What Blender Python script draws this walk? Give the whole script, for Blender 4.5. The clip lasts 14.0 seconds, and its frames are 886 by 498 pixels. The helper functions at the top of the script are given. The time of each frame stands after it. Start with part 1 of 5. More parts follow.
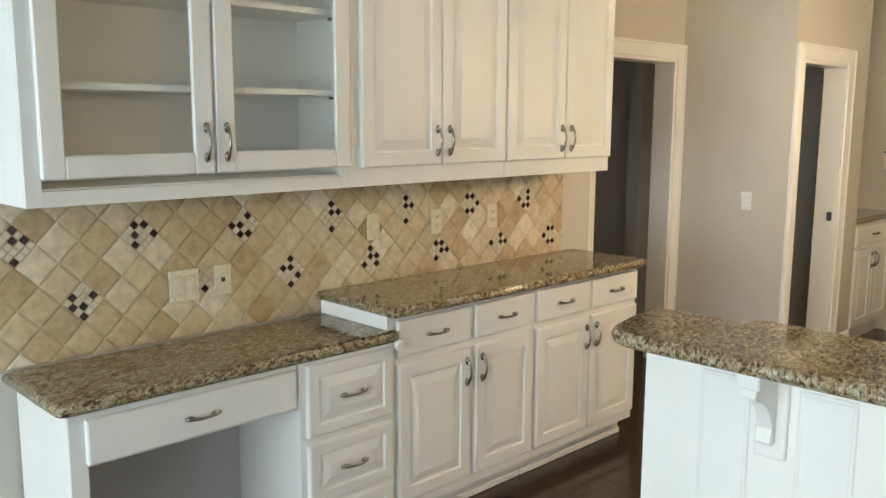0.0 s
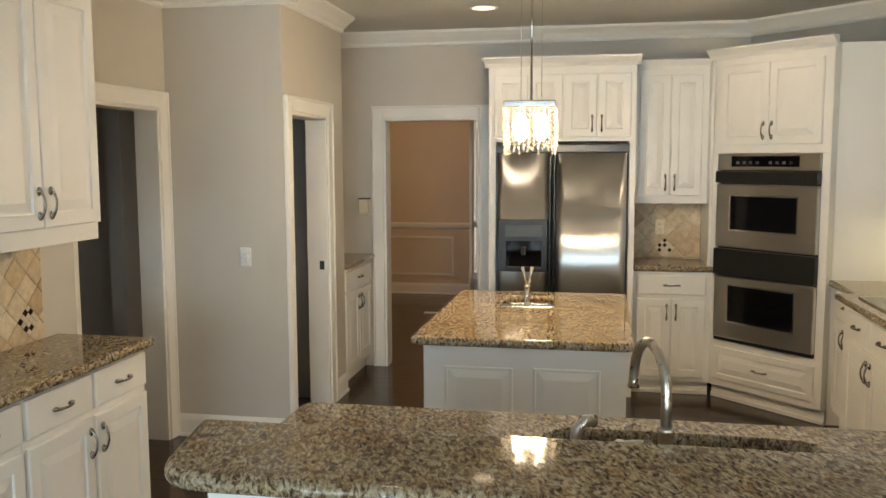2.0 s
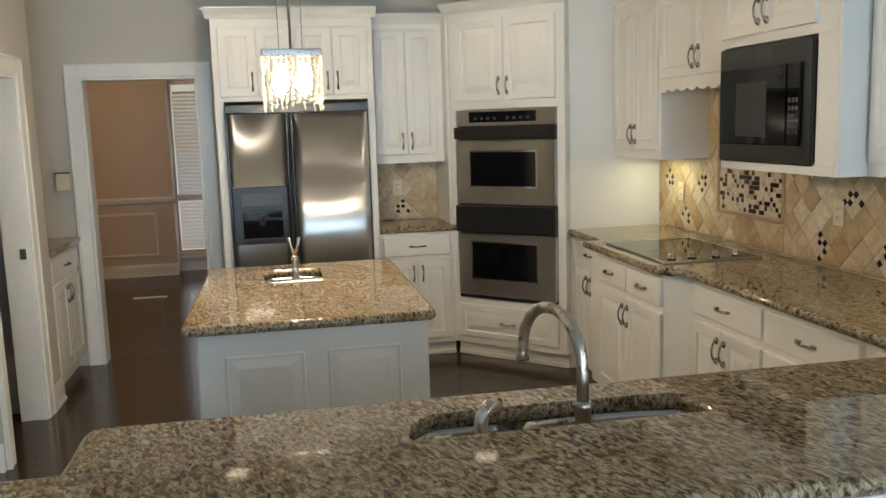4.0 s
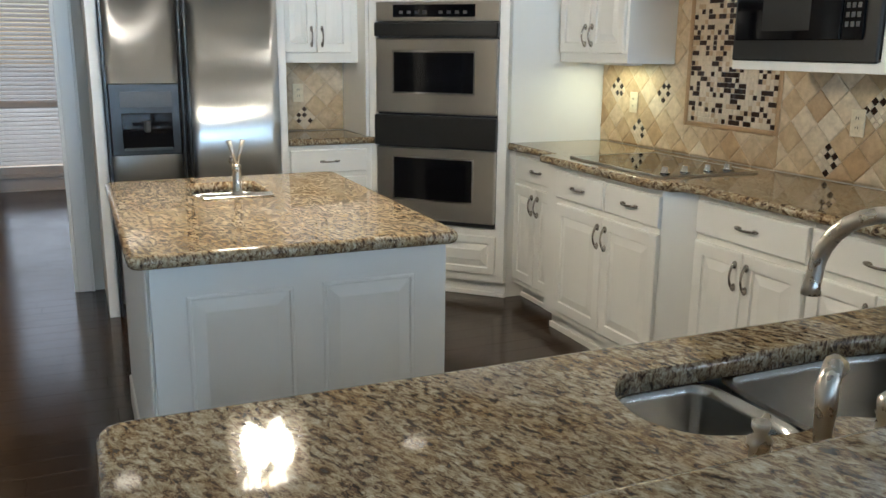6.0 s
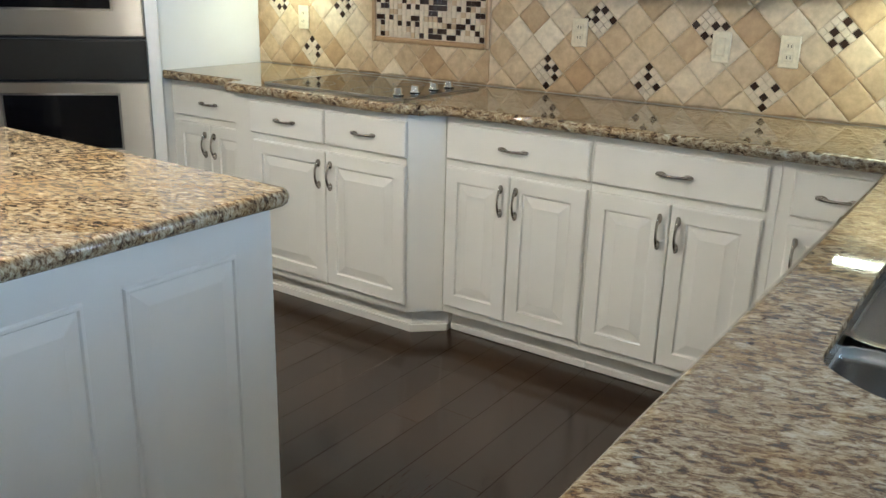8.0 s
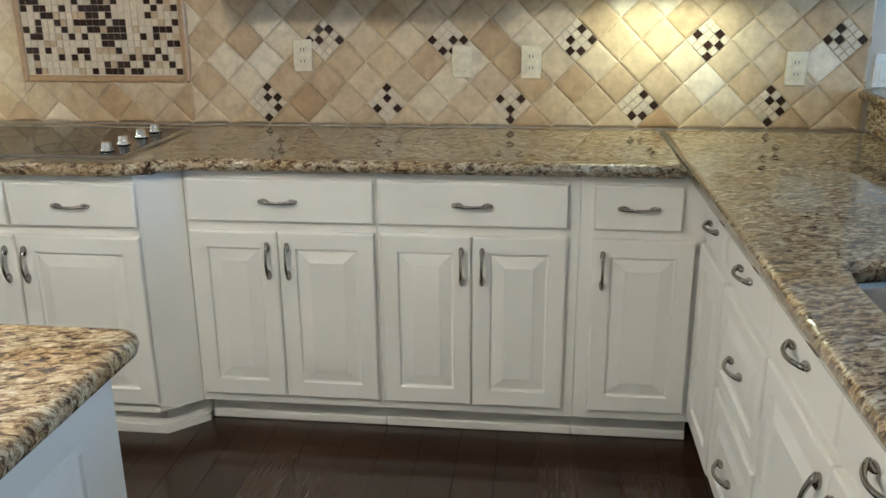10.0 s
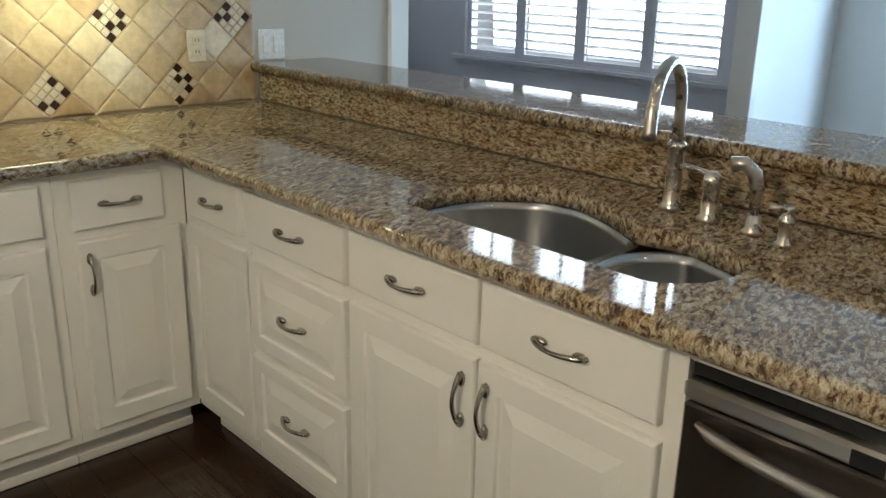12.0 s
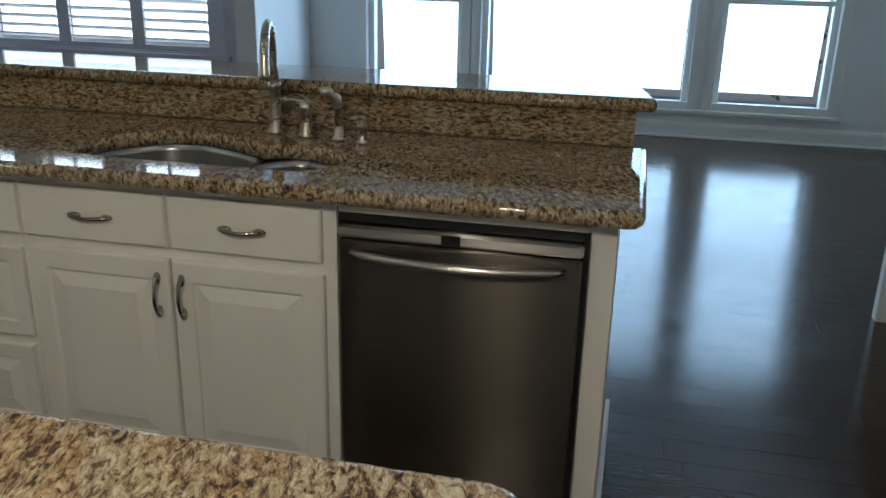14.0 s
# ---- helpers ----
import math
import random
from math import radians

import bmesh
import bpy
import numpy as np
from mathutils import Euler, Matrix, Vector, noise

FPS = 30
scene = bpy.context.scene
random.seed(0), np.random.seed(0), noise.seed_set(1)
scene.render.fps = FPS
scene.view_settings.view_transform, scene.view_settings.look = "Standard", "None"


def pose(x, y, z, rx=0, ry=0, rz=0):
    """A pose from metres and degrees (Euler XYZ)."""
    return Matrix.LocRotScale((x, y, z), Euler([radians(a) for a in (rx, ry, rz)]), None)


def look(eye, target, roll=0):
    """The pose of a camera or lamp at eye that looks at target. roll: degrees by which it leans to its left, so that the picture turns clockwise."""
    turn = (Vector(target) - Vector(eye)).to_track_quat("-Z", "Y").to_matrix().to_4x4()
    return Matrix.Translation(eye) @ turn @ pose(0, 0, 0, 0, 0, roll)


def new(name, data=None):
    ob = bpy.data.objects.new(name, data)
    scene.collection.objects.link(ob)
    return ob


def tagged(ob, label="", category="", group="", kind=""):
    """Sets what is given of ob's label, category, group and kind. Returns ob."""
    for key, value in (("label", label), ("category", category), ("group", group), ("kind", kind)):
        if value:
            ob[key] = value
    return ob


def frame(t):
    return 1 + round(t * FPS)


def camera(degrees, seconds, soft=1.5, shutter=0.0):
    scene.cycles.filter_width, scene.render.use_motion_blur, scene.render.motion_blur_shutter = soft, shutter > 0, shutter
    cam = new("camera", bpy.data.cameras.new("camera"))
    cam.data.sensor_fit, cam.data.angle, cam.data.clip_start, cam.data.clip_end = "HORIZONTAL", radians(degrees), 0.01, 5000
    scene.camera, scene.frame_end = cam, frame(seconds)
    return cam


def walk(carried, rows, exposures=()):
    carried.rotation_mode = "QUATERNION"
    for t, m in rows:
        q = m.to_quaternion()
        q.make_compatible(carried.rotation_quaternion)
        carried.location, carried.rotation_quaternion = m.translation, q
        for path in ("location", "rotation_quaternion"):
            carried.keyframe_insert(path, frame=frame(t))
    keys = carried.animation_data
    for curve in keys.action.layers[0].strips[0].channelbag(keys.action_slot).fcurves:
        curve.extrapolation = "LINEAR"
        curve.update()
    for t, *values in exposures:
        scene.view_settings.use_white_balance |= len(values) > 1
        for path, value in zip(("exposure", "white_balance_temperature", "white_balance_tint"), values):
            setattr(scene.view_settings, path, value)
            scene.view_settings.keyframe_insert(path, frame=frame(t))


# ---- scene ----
cam = camera(55.0, 14.0)
PATH = [
    (0, (0.287, 0.364, 1.640), (-1.128, 1.744, 1.335), 0.3),
    (0.5, (0.186, 0.438, 1.651), (-1.022, 2.007, 1.367), 0.8),
    (1, (0.095, 0.498, 1.656), (-0.845, 2.242, 1.379), 1.0),
    (1.5, (-0.029, 0.589, 1.653), (-0.630, 2.481, 1.410), -0.0),
    (2, (-0.120, 0.690, 1.704), (-0.483, 2.646, 1.497), -0.2),
    (2.5, (-0.185, 0.786, 1.710), (-0.382, 2.772, 1.578), -0.1),
    (3, (-0.276, 0.859, 1.693), (-0.255, 2.854, 1.559), -0.1),
    (3.5, (-0.409, 0.945, 1.677), (-0.186, 2.921, 1.469), -0.9),
    (5.8, (-0.984, 1.848, 1.510), (-0.260, 3.657, 1.060), -0.3),
    (6, (-1.034, 1.949, 1.487), (-0.255, 3.732, 1.025), 0.6),
    (6.5, (-1.171, 2.188, 1.456), (-0.176, 3.846, 0.946), 0.9),
    (7, (-1.263, 2.420, 1.423), (-0.062, 3.908, 0.837), 1.2),
    (7.5, (-1.296, 2.665, 1.413), (0.083, 3.974, 0.795), 1.5),
    (7.7, (-1.311, 2.769, 1.399), (0.152, 3.985, 0.781), 1.6),
    (9.8, (-1.173, 3.559, 1.462), (0.708, 3.902, 0.873), -0.8),
    (10, (-1.142, 3.630, 1.457), (0.752, 3.854, 0.854), -0.5),
    (10.5, (-0.987, 3.787, 1.450), (0.917, 3.666, 0.851), 0.1),
    (11, (-0.901, 3.936, 1.433), (0.935, 3.428, 0.825), 0.7),
    (11.5, (-0.891, 4.100, 1.456), (0.766, 3.165, 0.839), 0.2),
    (11.8, (-0.919, 4.183, 1.437), (0.594, 3.028, 0.825), 0.5),
    (12, (-0.939, 4.232, 1.428), (0.452, 2.937, 0.807), 1.1),
    (12.4, (-0.966, 4.349, 1.444), (0.147, 2.811, 0.816), 1.5),
    (12.5, (-0.965, 4.397, 1.443), (0.081, 2.804, 0.836), 1.8),
    (13, (-0.952, 4.588, 1.413), (-0.196, 2.841, 0.801), 1.3),
    (13.5, (-0.983, 4.773, 1.419), (-0.375, 2.986, 0.757), 1.0),
    (14, (-0.998, 4.978, 1.444), (-0.586, 3.131, 0.799), 1.3),
]
EXPOSURES = [(0.0, -0.80, 8200, 16), (0.5, -0.95, 8100, 16), (2.0, -1.12, 7750, 15), (3.5, -1.22, 7050, 13), (6.5, -0.74, 5750, 10), (7.0, -0.60, 5650, 10), (7.5, -0.58, 5600, 10), (10.5, -0.72, 5500, 10), (11.0, -0.64, 5550, 10), (11.5, -1.0, 5800, 10), (12.0, -1.02, 6250, 10), (12.5, -1.30, 6150, 10), (13.0, -1.68, 6050, 10), (14.0, -1.82, 5900, 10)]
walk(cam, [(t, look(eye, target, roll)) for t, eye, target, roll in PATH], EXPOSURES)

# ---- light ----
SUN_EL, SUN_AZ = radians(52), radians(20)
world = bpy.data.worlds.new("sky")
scene.world = world
world.use_nodes = True
wn = world.node_tree
sky = wn.nodes.new("ShaderNodeTexSky")
sky.sky_type = "NISHITA"
sky.sun_disc = False
sky.sun_elevation, sky.sun_rotation = SUN_EL, SUN_AZ
wn.nodes["Background"].inputs["Strength"].default_value = 0.15
wn.links.new(sky.outputs["Color"], wn.nodes["Background"].inputs["Color"])


def lamp(name, kind, m, energy, color=(1, 1, 1), **more):
    data = bpy.data.lights.new(name, kind)
    data.energy, data.color = energy, color
    if "angle" in more:
        data.angle = more["angle"]
    if "size" in more:
        data.shape, data.size, data.size_y = "RECTANGLE", more["size"], more["size_y"]
    if "radius" in more:
        data.shadow_soft_size = more["radius"]
    if "cone" in more:
        data.spot_size, data.spot_blend = radians(more["cone"]), 0.6
    ob = new(name, data)
    ob.matrix_world = m
    return ob


# the sun stands to the north of the house, so none falls through the south windows
sun_dir = Vector((math.sin(SUN_AZ) * math.cos(SUN_EL), math.cos(SUN_AZ) * math.cos(SUN_EL), math.sin(SUN_EL)))
lamp("sun", "SUN", look(sun_dir * 50, (0, 0, 0)), 3.0, (1, 0.95, 0.88), angle=radians(0.5))
# skylight in the openings of the south windows
WINDOWS = [(-2.56, -1.63), (-1.42, 0.42), (0.60, 1.49)]
SKY_W = 90.0
for a, b in WINDOWS:
    lamp("window_skylight", "AREA", look(((a + b) / 2, -3.05, 1.35), ((a + b) / 2, 0, 1.0)), SKY_W * (b - a), (0.54, 0.77, 1.0), size=b - a - 0.1, size_y=2.0)
WARM = (1.0, 0.88, 0.72)
# entries at y 5.0, 3.7 and 2.6 are unseen lamps added as fill
DOWNLIGHTS = [(-0.91, 6.47), (0.70, 6.31), (-0.91, 5.0), (0.70, 5.0), (0.70, 3.7), (-0.95, 3.3), (-1.75, 2.6)]
for x, y in DOWNLIGHTS:
    lamp("downlight_beam", "SPOT", look((x, y, 2.69), (x, y, 0)), 9.0, WARM, radius=0.05, cone=130)
lamp("pendant_bulb", "POINT", pose(-0.46, 4.89, 1.86), 28, (1.0, 0.72, 0.42), radius=0.05)
UNDER = (0.97, 1.0, 0.64)
lamp("undercabinet_glow", "AREA", look((1.80, 6.05, 1.395), (1.80, 6.05, 0)), 3.0, UNDER, size=0.06, size_y=0.35)
lamp("undercabinet_glow", "AREA", look((1.80, 3.22, 1.395), (1.80, 3.22, 0)), 4.0, UNDER, size=0.06, size_y=0.35)
lamp("dining_glow", "POINT", pose(-2.2, 9.3, 2.3), 48, (1.0, 0.66, 0.38), radius=0.15)

# ---- materials ----


def nodes_of(name):
    m = bpy.data.materials.new(name)
    m.use_nodes = True
    t = m.node_tree
    return m, t, t.nodes["Principled BSDF"]


def add(t, kind, **values):
    n = t.nodes.new(kind)
    for k, v in values.items():
        n.inputs[k].default_value = v
    return n


def noise_at(t, scale, detail=4.0, rough=0.55, stretch=None):
    n = add(t, "ShaderNodeTexNoise", Scale=scale, Detail=detail, Roughness=rough)
    co = t.nodes.new("ShaderNodeTexCoord")
    if stretch:
        mp = t.nodes.new("ShaderNodeMapping")
        mp.inputs["Scale"].default_value = stretch
        t.links.new(co.outputs["Object"], mp.inputs["Vector"])
        t.links.new(mp.outputs["Vector"], n.inputs["Vector"])
    else:
        t.links.new(co.outputs["Object"], n.inputs["Vector"])
    return n


def ramp(t, source, stops):
    r = t.nodes.new("ShaderNodeValToRGB")
    el = r.color_ramp.elements
    while len(el) < len(stops):
        el.new(0.5)
    for e, (p, c) in zip(el, stops):
        e.position, e.color = p, (*c, 1)
    t.links.new(source, r.inputs["Fac"])
    return r


def bump(t, bsdf, source, strength, distance):
    b = add(t, "ShaderNodeBump", Strength=strength, Distance=distance)
    t.links.new(source, b.inputs["Height"])
    t.links.new(b.outputs["Normal"], bsdf.inputs["Normal"])


def vary(c, k):
    return tuple(min(1, v * k) for v in c)


def paint(name, color, rough, spread=0.06, relief=0.05, scale=2.5, fine=160):
    m, t, b = nodes_of(name)
    big = noise_at(t, scale, 5)
    r = ramp(t, big.outputs["Fac"], [(0.3, vary(color, 1 - spread)), (0.7, vary(color, 1 + spread))])
    t.links.new(r.outputs["Color"], b.inputs["Base Color"])
    b.inputs["Roughness"].default_value = rough
    small = noise_at(t, fine, 3)
    bump(t, b, small.outputs["Fac"], relief, 0.002)
    return m


def metal(name, color, rough, stretch=(1, 1, 1), scale=30, relief=0.02):
    m, t, b = nodes_of(name)
    b.inputs["Metallic"].default_value = 1.0
    n = noise_at(t, scale, 4, 0.6, stretch)
    r = ramp(t, n.outputs["Fac"], [(0.3, vary(color, 0.96)), (0.7, vary(color, 1.03))])
    t.links.new(r.outputs["Color"], b.inputs["Base Color"])
    q = ramp(t, n.outputs["Fac"], [(0.3, (rough * 0.85,) * 3), (0.7, (rough * 1.2,) * 3)])
    t.links.new(q.outputs["Color"], b.inputs["Roughness"])
    bump(t, b, n.outputs["Fac"], relief, 0.001)
    return m


def brushed(name, color, rough, amount=0.75, turn=0.25):
    """Brushed steel: reflections are drawn out across the brushing."""
    m, t, b = nodes_of(name)
    b.inputs["Metallic"].default_value = 1.0
    n = noise_at(t, 5, 4, 0.6)
    r = ramp(t, n.outputs["Fac"], [(0.3, vary(color, 0.985)), (0.7, vary(color, 1.015))])
    t.links.new(r.outputs["Color"], b.inputs["Base Color"])
    b.inputs["Roughness"].default_value = rough
    b.inputs["Anisotropic"].default_value = amount
    b.inputs["Anisotropic Rotation"].default_value = turn
    tan = t.nodes.new("ShaderNodeTangent")
    tan.direction_type, tan.axis = "RADIAL", "Z"
    t.links.new(tan.outputs["Tangent"], b.inputs["Tangent"])
    return m


def plain(name, color, rough, **inputs):
    m, t, b = nodes_of(name)
    n = noise_at(t, 60, 3)
    r = ramp(t, n.outputs["Fac"], [(0.3, vary(color, 0.9)), (0.7, vary(color, 1.1))])
    t.links.new(r.outputs["Color"], b.inputs["Base Color"])
    b.inputs["Roughness"].default_value = rough
    for k, v in inputs.items():
        b.inputs[k.replace("_", " ")].default_value = v
    return m


WHITE = paint("cabinet_white_paint", (0.78, 0.765, 0.72), 0.44, 0.025, 0.03, 3, 90)
TRIM = paint("trim_white_paint", (0.80, 0.78, 0.73), 0.35, 0.025, 0.03, 3, 90)
WALL = paint("greige_wall_paint", (0.56, 0.517, 0.45), 0.65, 0.03, 0.12, 1.2, 220)
WALL_COOL = paint("cool_grey_wall_paint", (0.74, 0.75, 0.79), 0.65, 0.03, 0.12, 1.2, 220)
# darker grey standing in for shade in unlit rooms and the knee hole
WALL_SHADED = paint("shaded_wall_grey", (0.46, 0.45, 0.44), 0.65, 0.03, 0.12, 1.2, 220)
WALL_WHITE = paint("white_wall_paint", (0.78, 0.78, 0.77), 0.6, 0.02, 0.1, 1.2, 220)
CEIL = paint("ceiling_paint", (0.60, 0.585, 0.55), 0.7, 0.03, 0.15, 1.5, 260)
TAN = paint("tan_dining_wall_paint", (0.66, 0.55, 0.42), 0.6, 0.03, 0.1, 1.2, 220)
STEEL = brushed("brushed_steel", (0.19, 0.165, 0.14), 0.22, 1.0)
STEEL_H = brushed("brushed_steel_sideways", (0.58, 0.56, 0.53), 0.30, 0.9)
STEEL_V = brushed("brushed_steel_upright", (0.66, 0.66, 0.65), 0.30, 0.85, 0.0)
SINK = brushed("sink_steel", (0.46, 0.46, 0.455), 0.27, 0.5)
NICKEL = metal("satin_nickel", (0.56, 0.52, 0.46), 0.28)
PEWTER = metal("dark_pewter", (0.38, 0.35, 0.31), 0.24)
CHROME = metal("polished_chrome", (0.75, 0.74, 0.72), 0.12)
BLACK = plain("black_plastic", (0.012, 0.012, 0.012), 0.28)
BLACK_GLASS = plain("black_glass", (0.004, 0.004, 0.005), 0.05, IOR=1.32)
GREY_PLASTIC = plain("dark_grey_plastic", (0.05, 0.05, 0.05), 0.4)
CREAM = plain("almond_plastic", (0.72, 0.64, 0.47), 0.35)
WHITE_PLASTIC = plain("white_plastic", (0.8, 0.8, 0.78), 0.35)
DARK = plain("shadow_gap_black", (0.02, 0.018, 0.016), 0.6)
LIGHT_TILE = plain("cream_mosaic_stone", (0.66, 0.56, 0.42), 0.35)
DARK_TILE = plain("dark_brown_mosaic_glass", (0.035, 0.018, 0.012), 0.12)
TAN_TILE = plain("tan_mosaic_stone", (0.50, 0.36, 0.22), 0.3)
GROUT = plain("sand_grout", (0.64, 0.53, 0.38), 0.85)
BORDER = plain("tan_liner_stone", (0.42, 0.27, 0.14), 0.35)
GROUND = plain("pale_concrete", (0.55, 0.54, 0.50), 0.85)
HEDGE = plain("hedge_leaf", (0.06, 0.10, 0.04), 0.6)


def granite(name, turn, stretch):
    """Cream and grey grains parted by dark wavy veins, drawn out along one direction."""
    m, t, b = nodes_of(name)
    co = t.nodes.new("ShaderNodeTexCoord")
    mp = t.nodes.new("ShaderNodeMapping")
    mp.inputs["Rotation"].default_value = (0, 0, radians(turn))
    t.links.new(co.outputs["Object"], mp.inputs["Vector"])
    first = mp
    mp = t.nodes.new("ShaderNodeMapping")
    mp.inputs["Scale"].default_value = stretch
    t.links.new(first.outputs["Vector"], mp.inputs["Vector"])
    warp = add(t, "ShaderNodeTexNoise", Scale=26, Detail=4, Roughness=0.6)
    t.links.new(mp.outputs["Vector"], warp.inputs["Vector"])
    shift = t.nodes.new("ShaderNodeVectorMath")
    shift.operation = "MULTIPLY_ADD"
    shift.inputs[1].default_value = (0.055, 0.055, 0.055)
    t.links.new(warp.outputs["Color"], shift.inputs[0])
    t.links.new(mp.outputs["Vector"], shift.inputs[2])

    def n(scale, detail, rough, dist=0.0):
        q = add(t, "ShaderNodeTexNoise", Scale=scale, Detail=detail, Roughness=rough, Distortion=dist)
        t.links.new(shift.outputs["Vector"], q.inputs["Vector"])
        return q

    def blend(fac, a, color):
        q = t.nodes.new("ShaderNodeMix")
        q.data_type = "RGBA"
        q.inputs["B"].default_value = (*color, 1)
        t.links.new(fac, q.inputs["Factor"])
        t.links.new(a, q.inputs["A"])
        return q.outputs["Result"]

    grains = ramp(t, n(56, 7, 0.66, 0.3).outputs["Fac"], [(0.35, (0.030, 0.020, 0.014)), (0.42, (0.085, 0.055, 0.034)), (0.465, (0.22, 0.15, 0.085)), (0.53, (0.335, 0.275, 0.175)), (0.64, (0.52, 0.465, 0.35))])
    gold = ramp(t, n(9, 4, 0.6).outputs["Fac"], [(0.46, (0, 0, 0)), (0.64, (0.6, 0.6, 0.6))])
    light = ramp(t, n(150, 3, 0.6).outputs["Fac"], [(0.56, (0, 0, 0)), (0.66, (0.45, 0.45, 0.45))])
    tint = t.nodes.new("ShaderNodeMix")
    tint.data_type, tint.blend_type = "RGBA", "MULTIPLY"
    tint.inputs["B"].default_value = (0.84, 0.65, 0.40, 1)
    t.links.new(gold.outputs["Color"], tint.inputs["Factor"])
    t.links.new(grains.outputs["Color"], tint.inputs["A"])
    c2 = blend(light.outputs["Color"], tint.outputs["Result"], (0.085, 0.058, 0.040))
    t.links.new(c2, b.inputs["Base Color"])
    b.inputs["Roughness"].default_value = 0.045
    bump(t, b, n(60, 3, 0.5).outputs["Fac"], 0.015, 0.001)
    return m


GRANITE = granite("speckled_granite", -18, (1.9, 0.8, 1.3))
GRANITE_UPRIGHT = granite("speckled_granite_upstand", 0, (1.0, 1.5, 2.4))
GRANITE_Y = granite("speckled_granite_turned", -8, (2.0, 0.8, 1.3))


def travertine():
    m, t, b = nodes_of("tumbled_travertine")
    info = t.nodes.new("ShaderNodeObjectInfo")
    tone = ramp(t, info.outputs["Random"], [(0.0, (0.66, 0.545, 0.37)), (0.2, (0.50, 0.36, 0.205)), (0.4, (0.72, 0.625, 0.465)), (0.55, (0.43, 0.29, 0.15)), (0.7, (0.66, 0.545, 0.37)), (0.85, (0.56, 0.425, 0.255)), (1.0, (0.78, 0.705, 0.56))])
    co = t.nodes.new("ShaderNodeTexCoord")
    geo = t.nodes.new("ShaderNodeNewGeometry")
    cloud = add(t, "ShaderNodeTexNoise", Scale=26, Detail=5, Roughness=0.6)
    t.links.new(geo.outputs["Position"], cloud.inputs["Vector"])
    shade = ramp(t, cloud.outputs["Fac"], [(0.3, (0.78, 0.74, 0.70)), (0.7, (1.12, 1.1, 1.08))])
    mul = t.nodes.new("ShaderNodeMix")
    mul.data_type, mul.blend_type = "RGBA", "MULTIPLY"
    mul.inputs["Factor"].default_value = 1
    t.links.new(tone.outputs["Color"], mul.inputs["A"])
    t.links.new(shade.outputs["Color"], mul.inputs["B"])
    t.links.new(mul.outputs["Result"], b.inputs["Base Color"])
    b.inputs["Roughness"].default_value = 0.42
    pits = add(t, "ShaderNodeTexNoise", Scale=130, Detail=4, Roughness=0.6)
    t.links.new(geo.outputs["Position"], pits.inputs["Vector"])
    bump(t, b, pits.outputs["Fac"], 0.15, 0.002)
    return m


TRAV = travertine()


def wood_floor():
    m, t, b = nodes_of("dark_stained_oak")
    info = t.nodes.new("ShaderNodeObjectInfo")
    tone = ramp(t, info.outputs["Random"], [(0.0, (0.028, 0.0155, 0.0088)), (0.5, (0.037, 0.021, 0.012)), (1.0, (0.048, 0.028, 0.016))])
    grain = noise_at(t, 6, 6, 0.65, (1.2, 22, 22))
    shade = ramp(t, grain.outputs["Fac"], [(0.3, (0.75, 0.72, 0.7)), (0.7, (1.2, 1.2, 1.2))])
    mul = t.nodes.new("ShaderNodeMix")
    mul.data_type, mul.blend_type = "RGBA", "MULTIPLY"
    mul.inputs["Factor"].default_value = 1
    t.links.new(tone.outputs["Color"], mul.inputs["A"])
    t.links.new(shade.outputs["Color"], mul.inputs["B"])
    t.links.new(mul.outputs["Result"], b.inputs["Base Color"])
    b.inputs["Specular IOR Level"].default_value = 0.5
    wear = noise_at(t, 3, 4)
    q = ramp(t, wear.outputs["Fac"], [(0.3, (0.12,) * 3), (0.7, (0.22,) * 3)])
    t.links.new(q.outputs["Color"], b.inputs["Roughness"])
    bump(t, b, grain.outputs["Fac"], 0.05, 0.001)
    return m


OAK = wood_floor()


def glass_of(name, tint=(0.95, 0.98, 0.97), rough=0.0):
    m, t, b = nodes_of(name)
    b.inputs["Base Color"].default_value = (*tint, 1)
    b.inputs["Roughness"].default_value = rough
    b.inputs["Transmission Weight"].default_value = 1.0
    b.inputs["IOR"].default_value = 1.3
    return m


GLASS = glass_of("clear_glass")
CRYSTAL = glass_of("crystal_glass", (1.0, 0.95, 0.86), 0.22)


def glow(name, color, strength):
    m, t, b = nodes_of(name)
    b.inputs["Emission Color"].default_value = (*color, 1)
    b.inputs["Emission Strength"].default_value = strength
    return m


BULB = glow("lit_bulb", (1.0, 0.87, 0.64), 500)
LENS = glow("lit_downlight_lens", (1.0, 0.84, 0.62), 6)

# ---- building helpers ----


def link_mesh(name, bm, mat, smooth=False):
    me = bpy.data.meshes.new(name)
    bmesh.ops.recalc_face_normals(bm, faces=bm.faces[:])
    bm.to_mesh(me)
    bm.free()
    for q in mat if isinstance(mat, (list, tuple)) else [mat]:
        me.materials.append(q)
    if smooth:
        me.polygons.foreach_set("use_smooth", [True] * len(me.polygons))
    return me


def part(name, bm, mat, parent=None, label="", smooth=False, m=None):
    ob = new(name, bm if isinstance(bm, bpy.types.Mesh) else link_mesh(name, bm, mat, smooth))
    if parent:
        ob.parent = parent
    if m is not None:
        ob.matrix_local = m
    if label:
        tagged(ob, label)
    return ob


def thing(name, m, label, category, group="", kind=""):
    ob = new(name)
    ob.matrix_world = m
    return tagged(ob, label, category, group, kind)


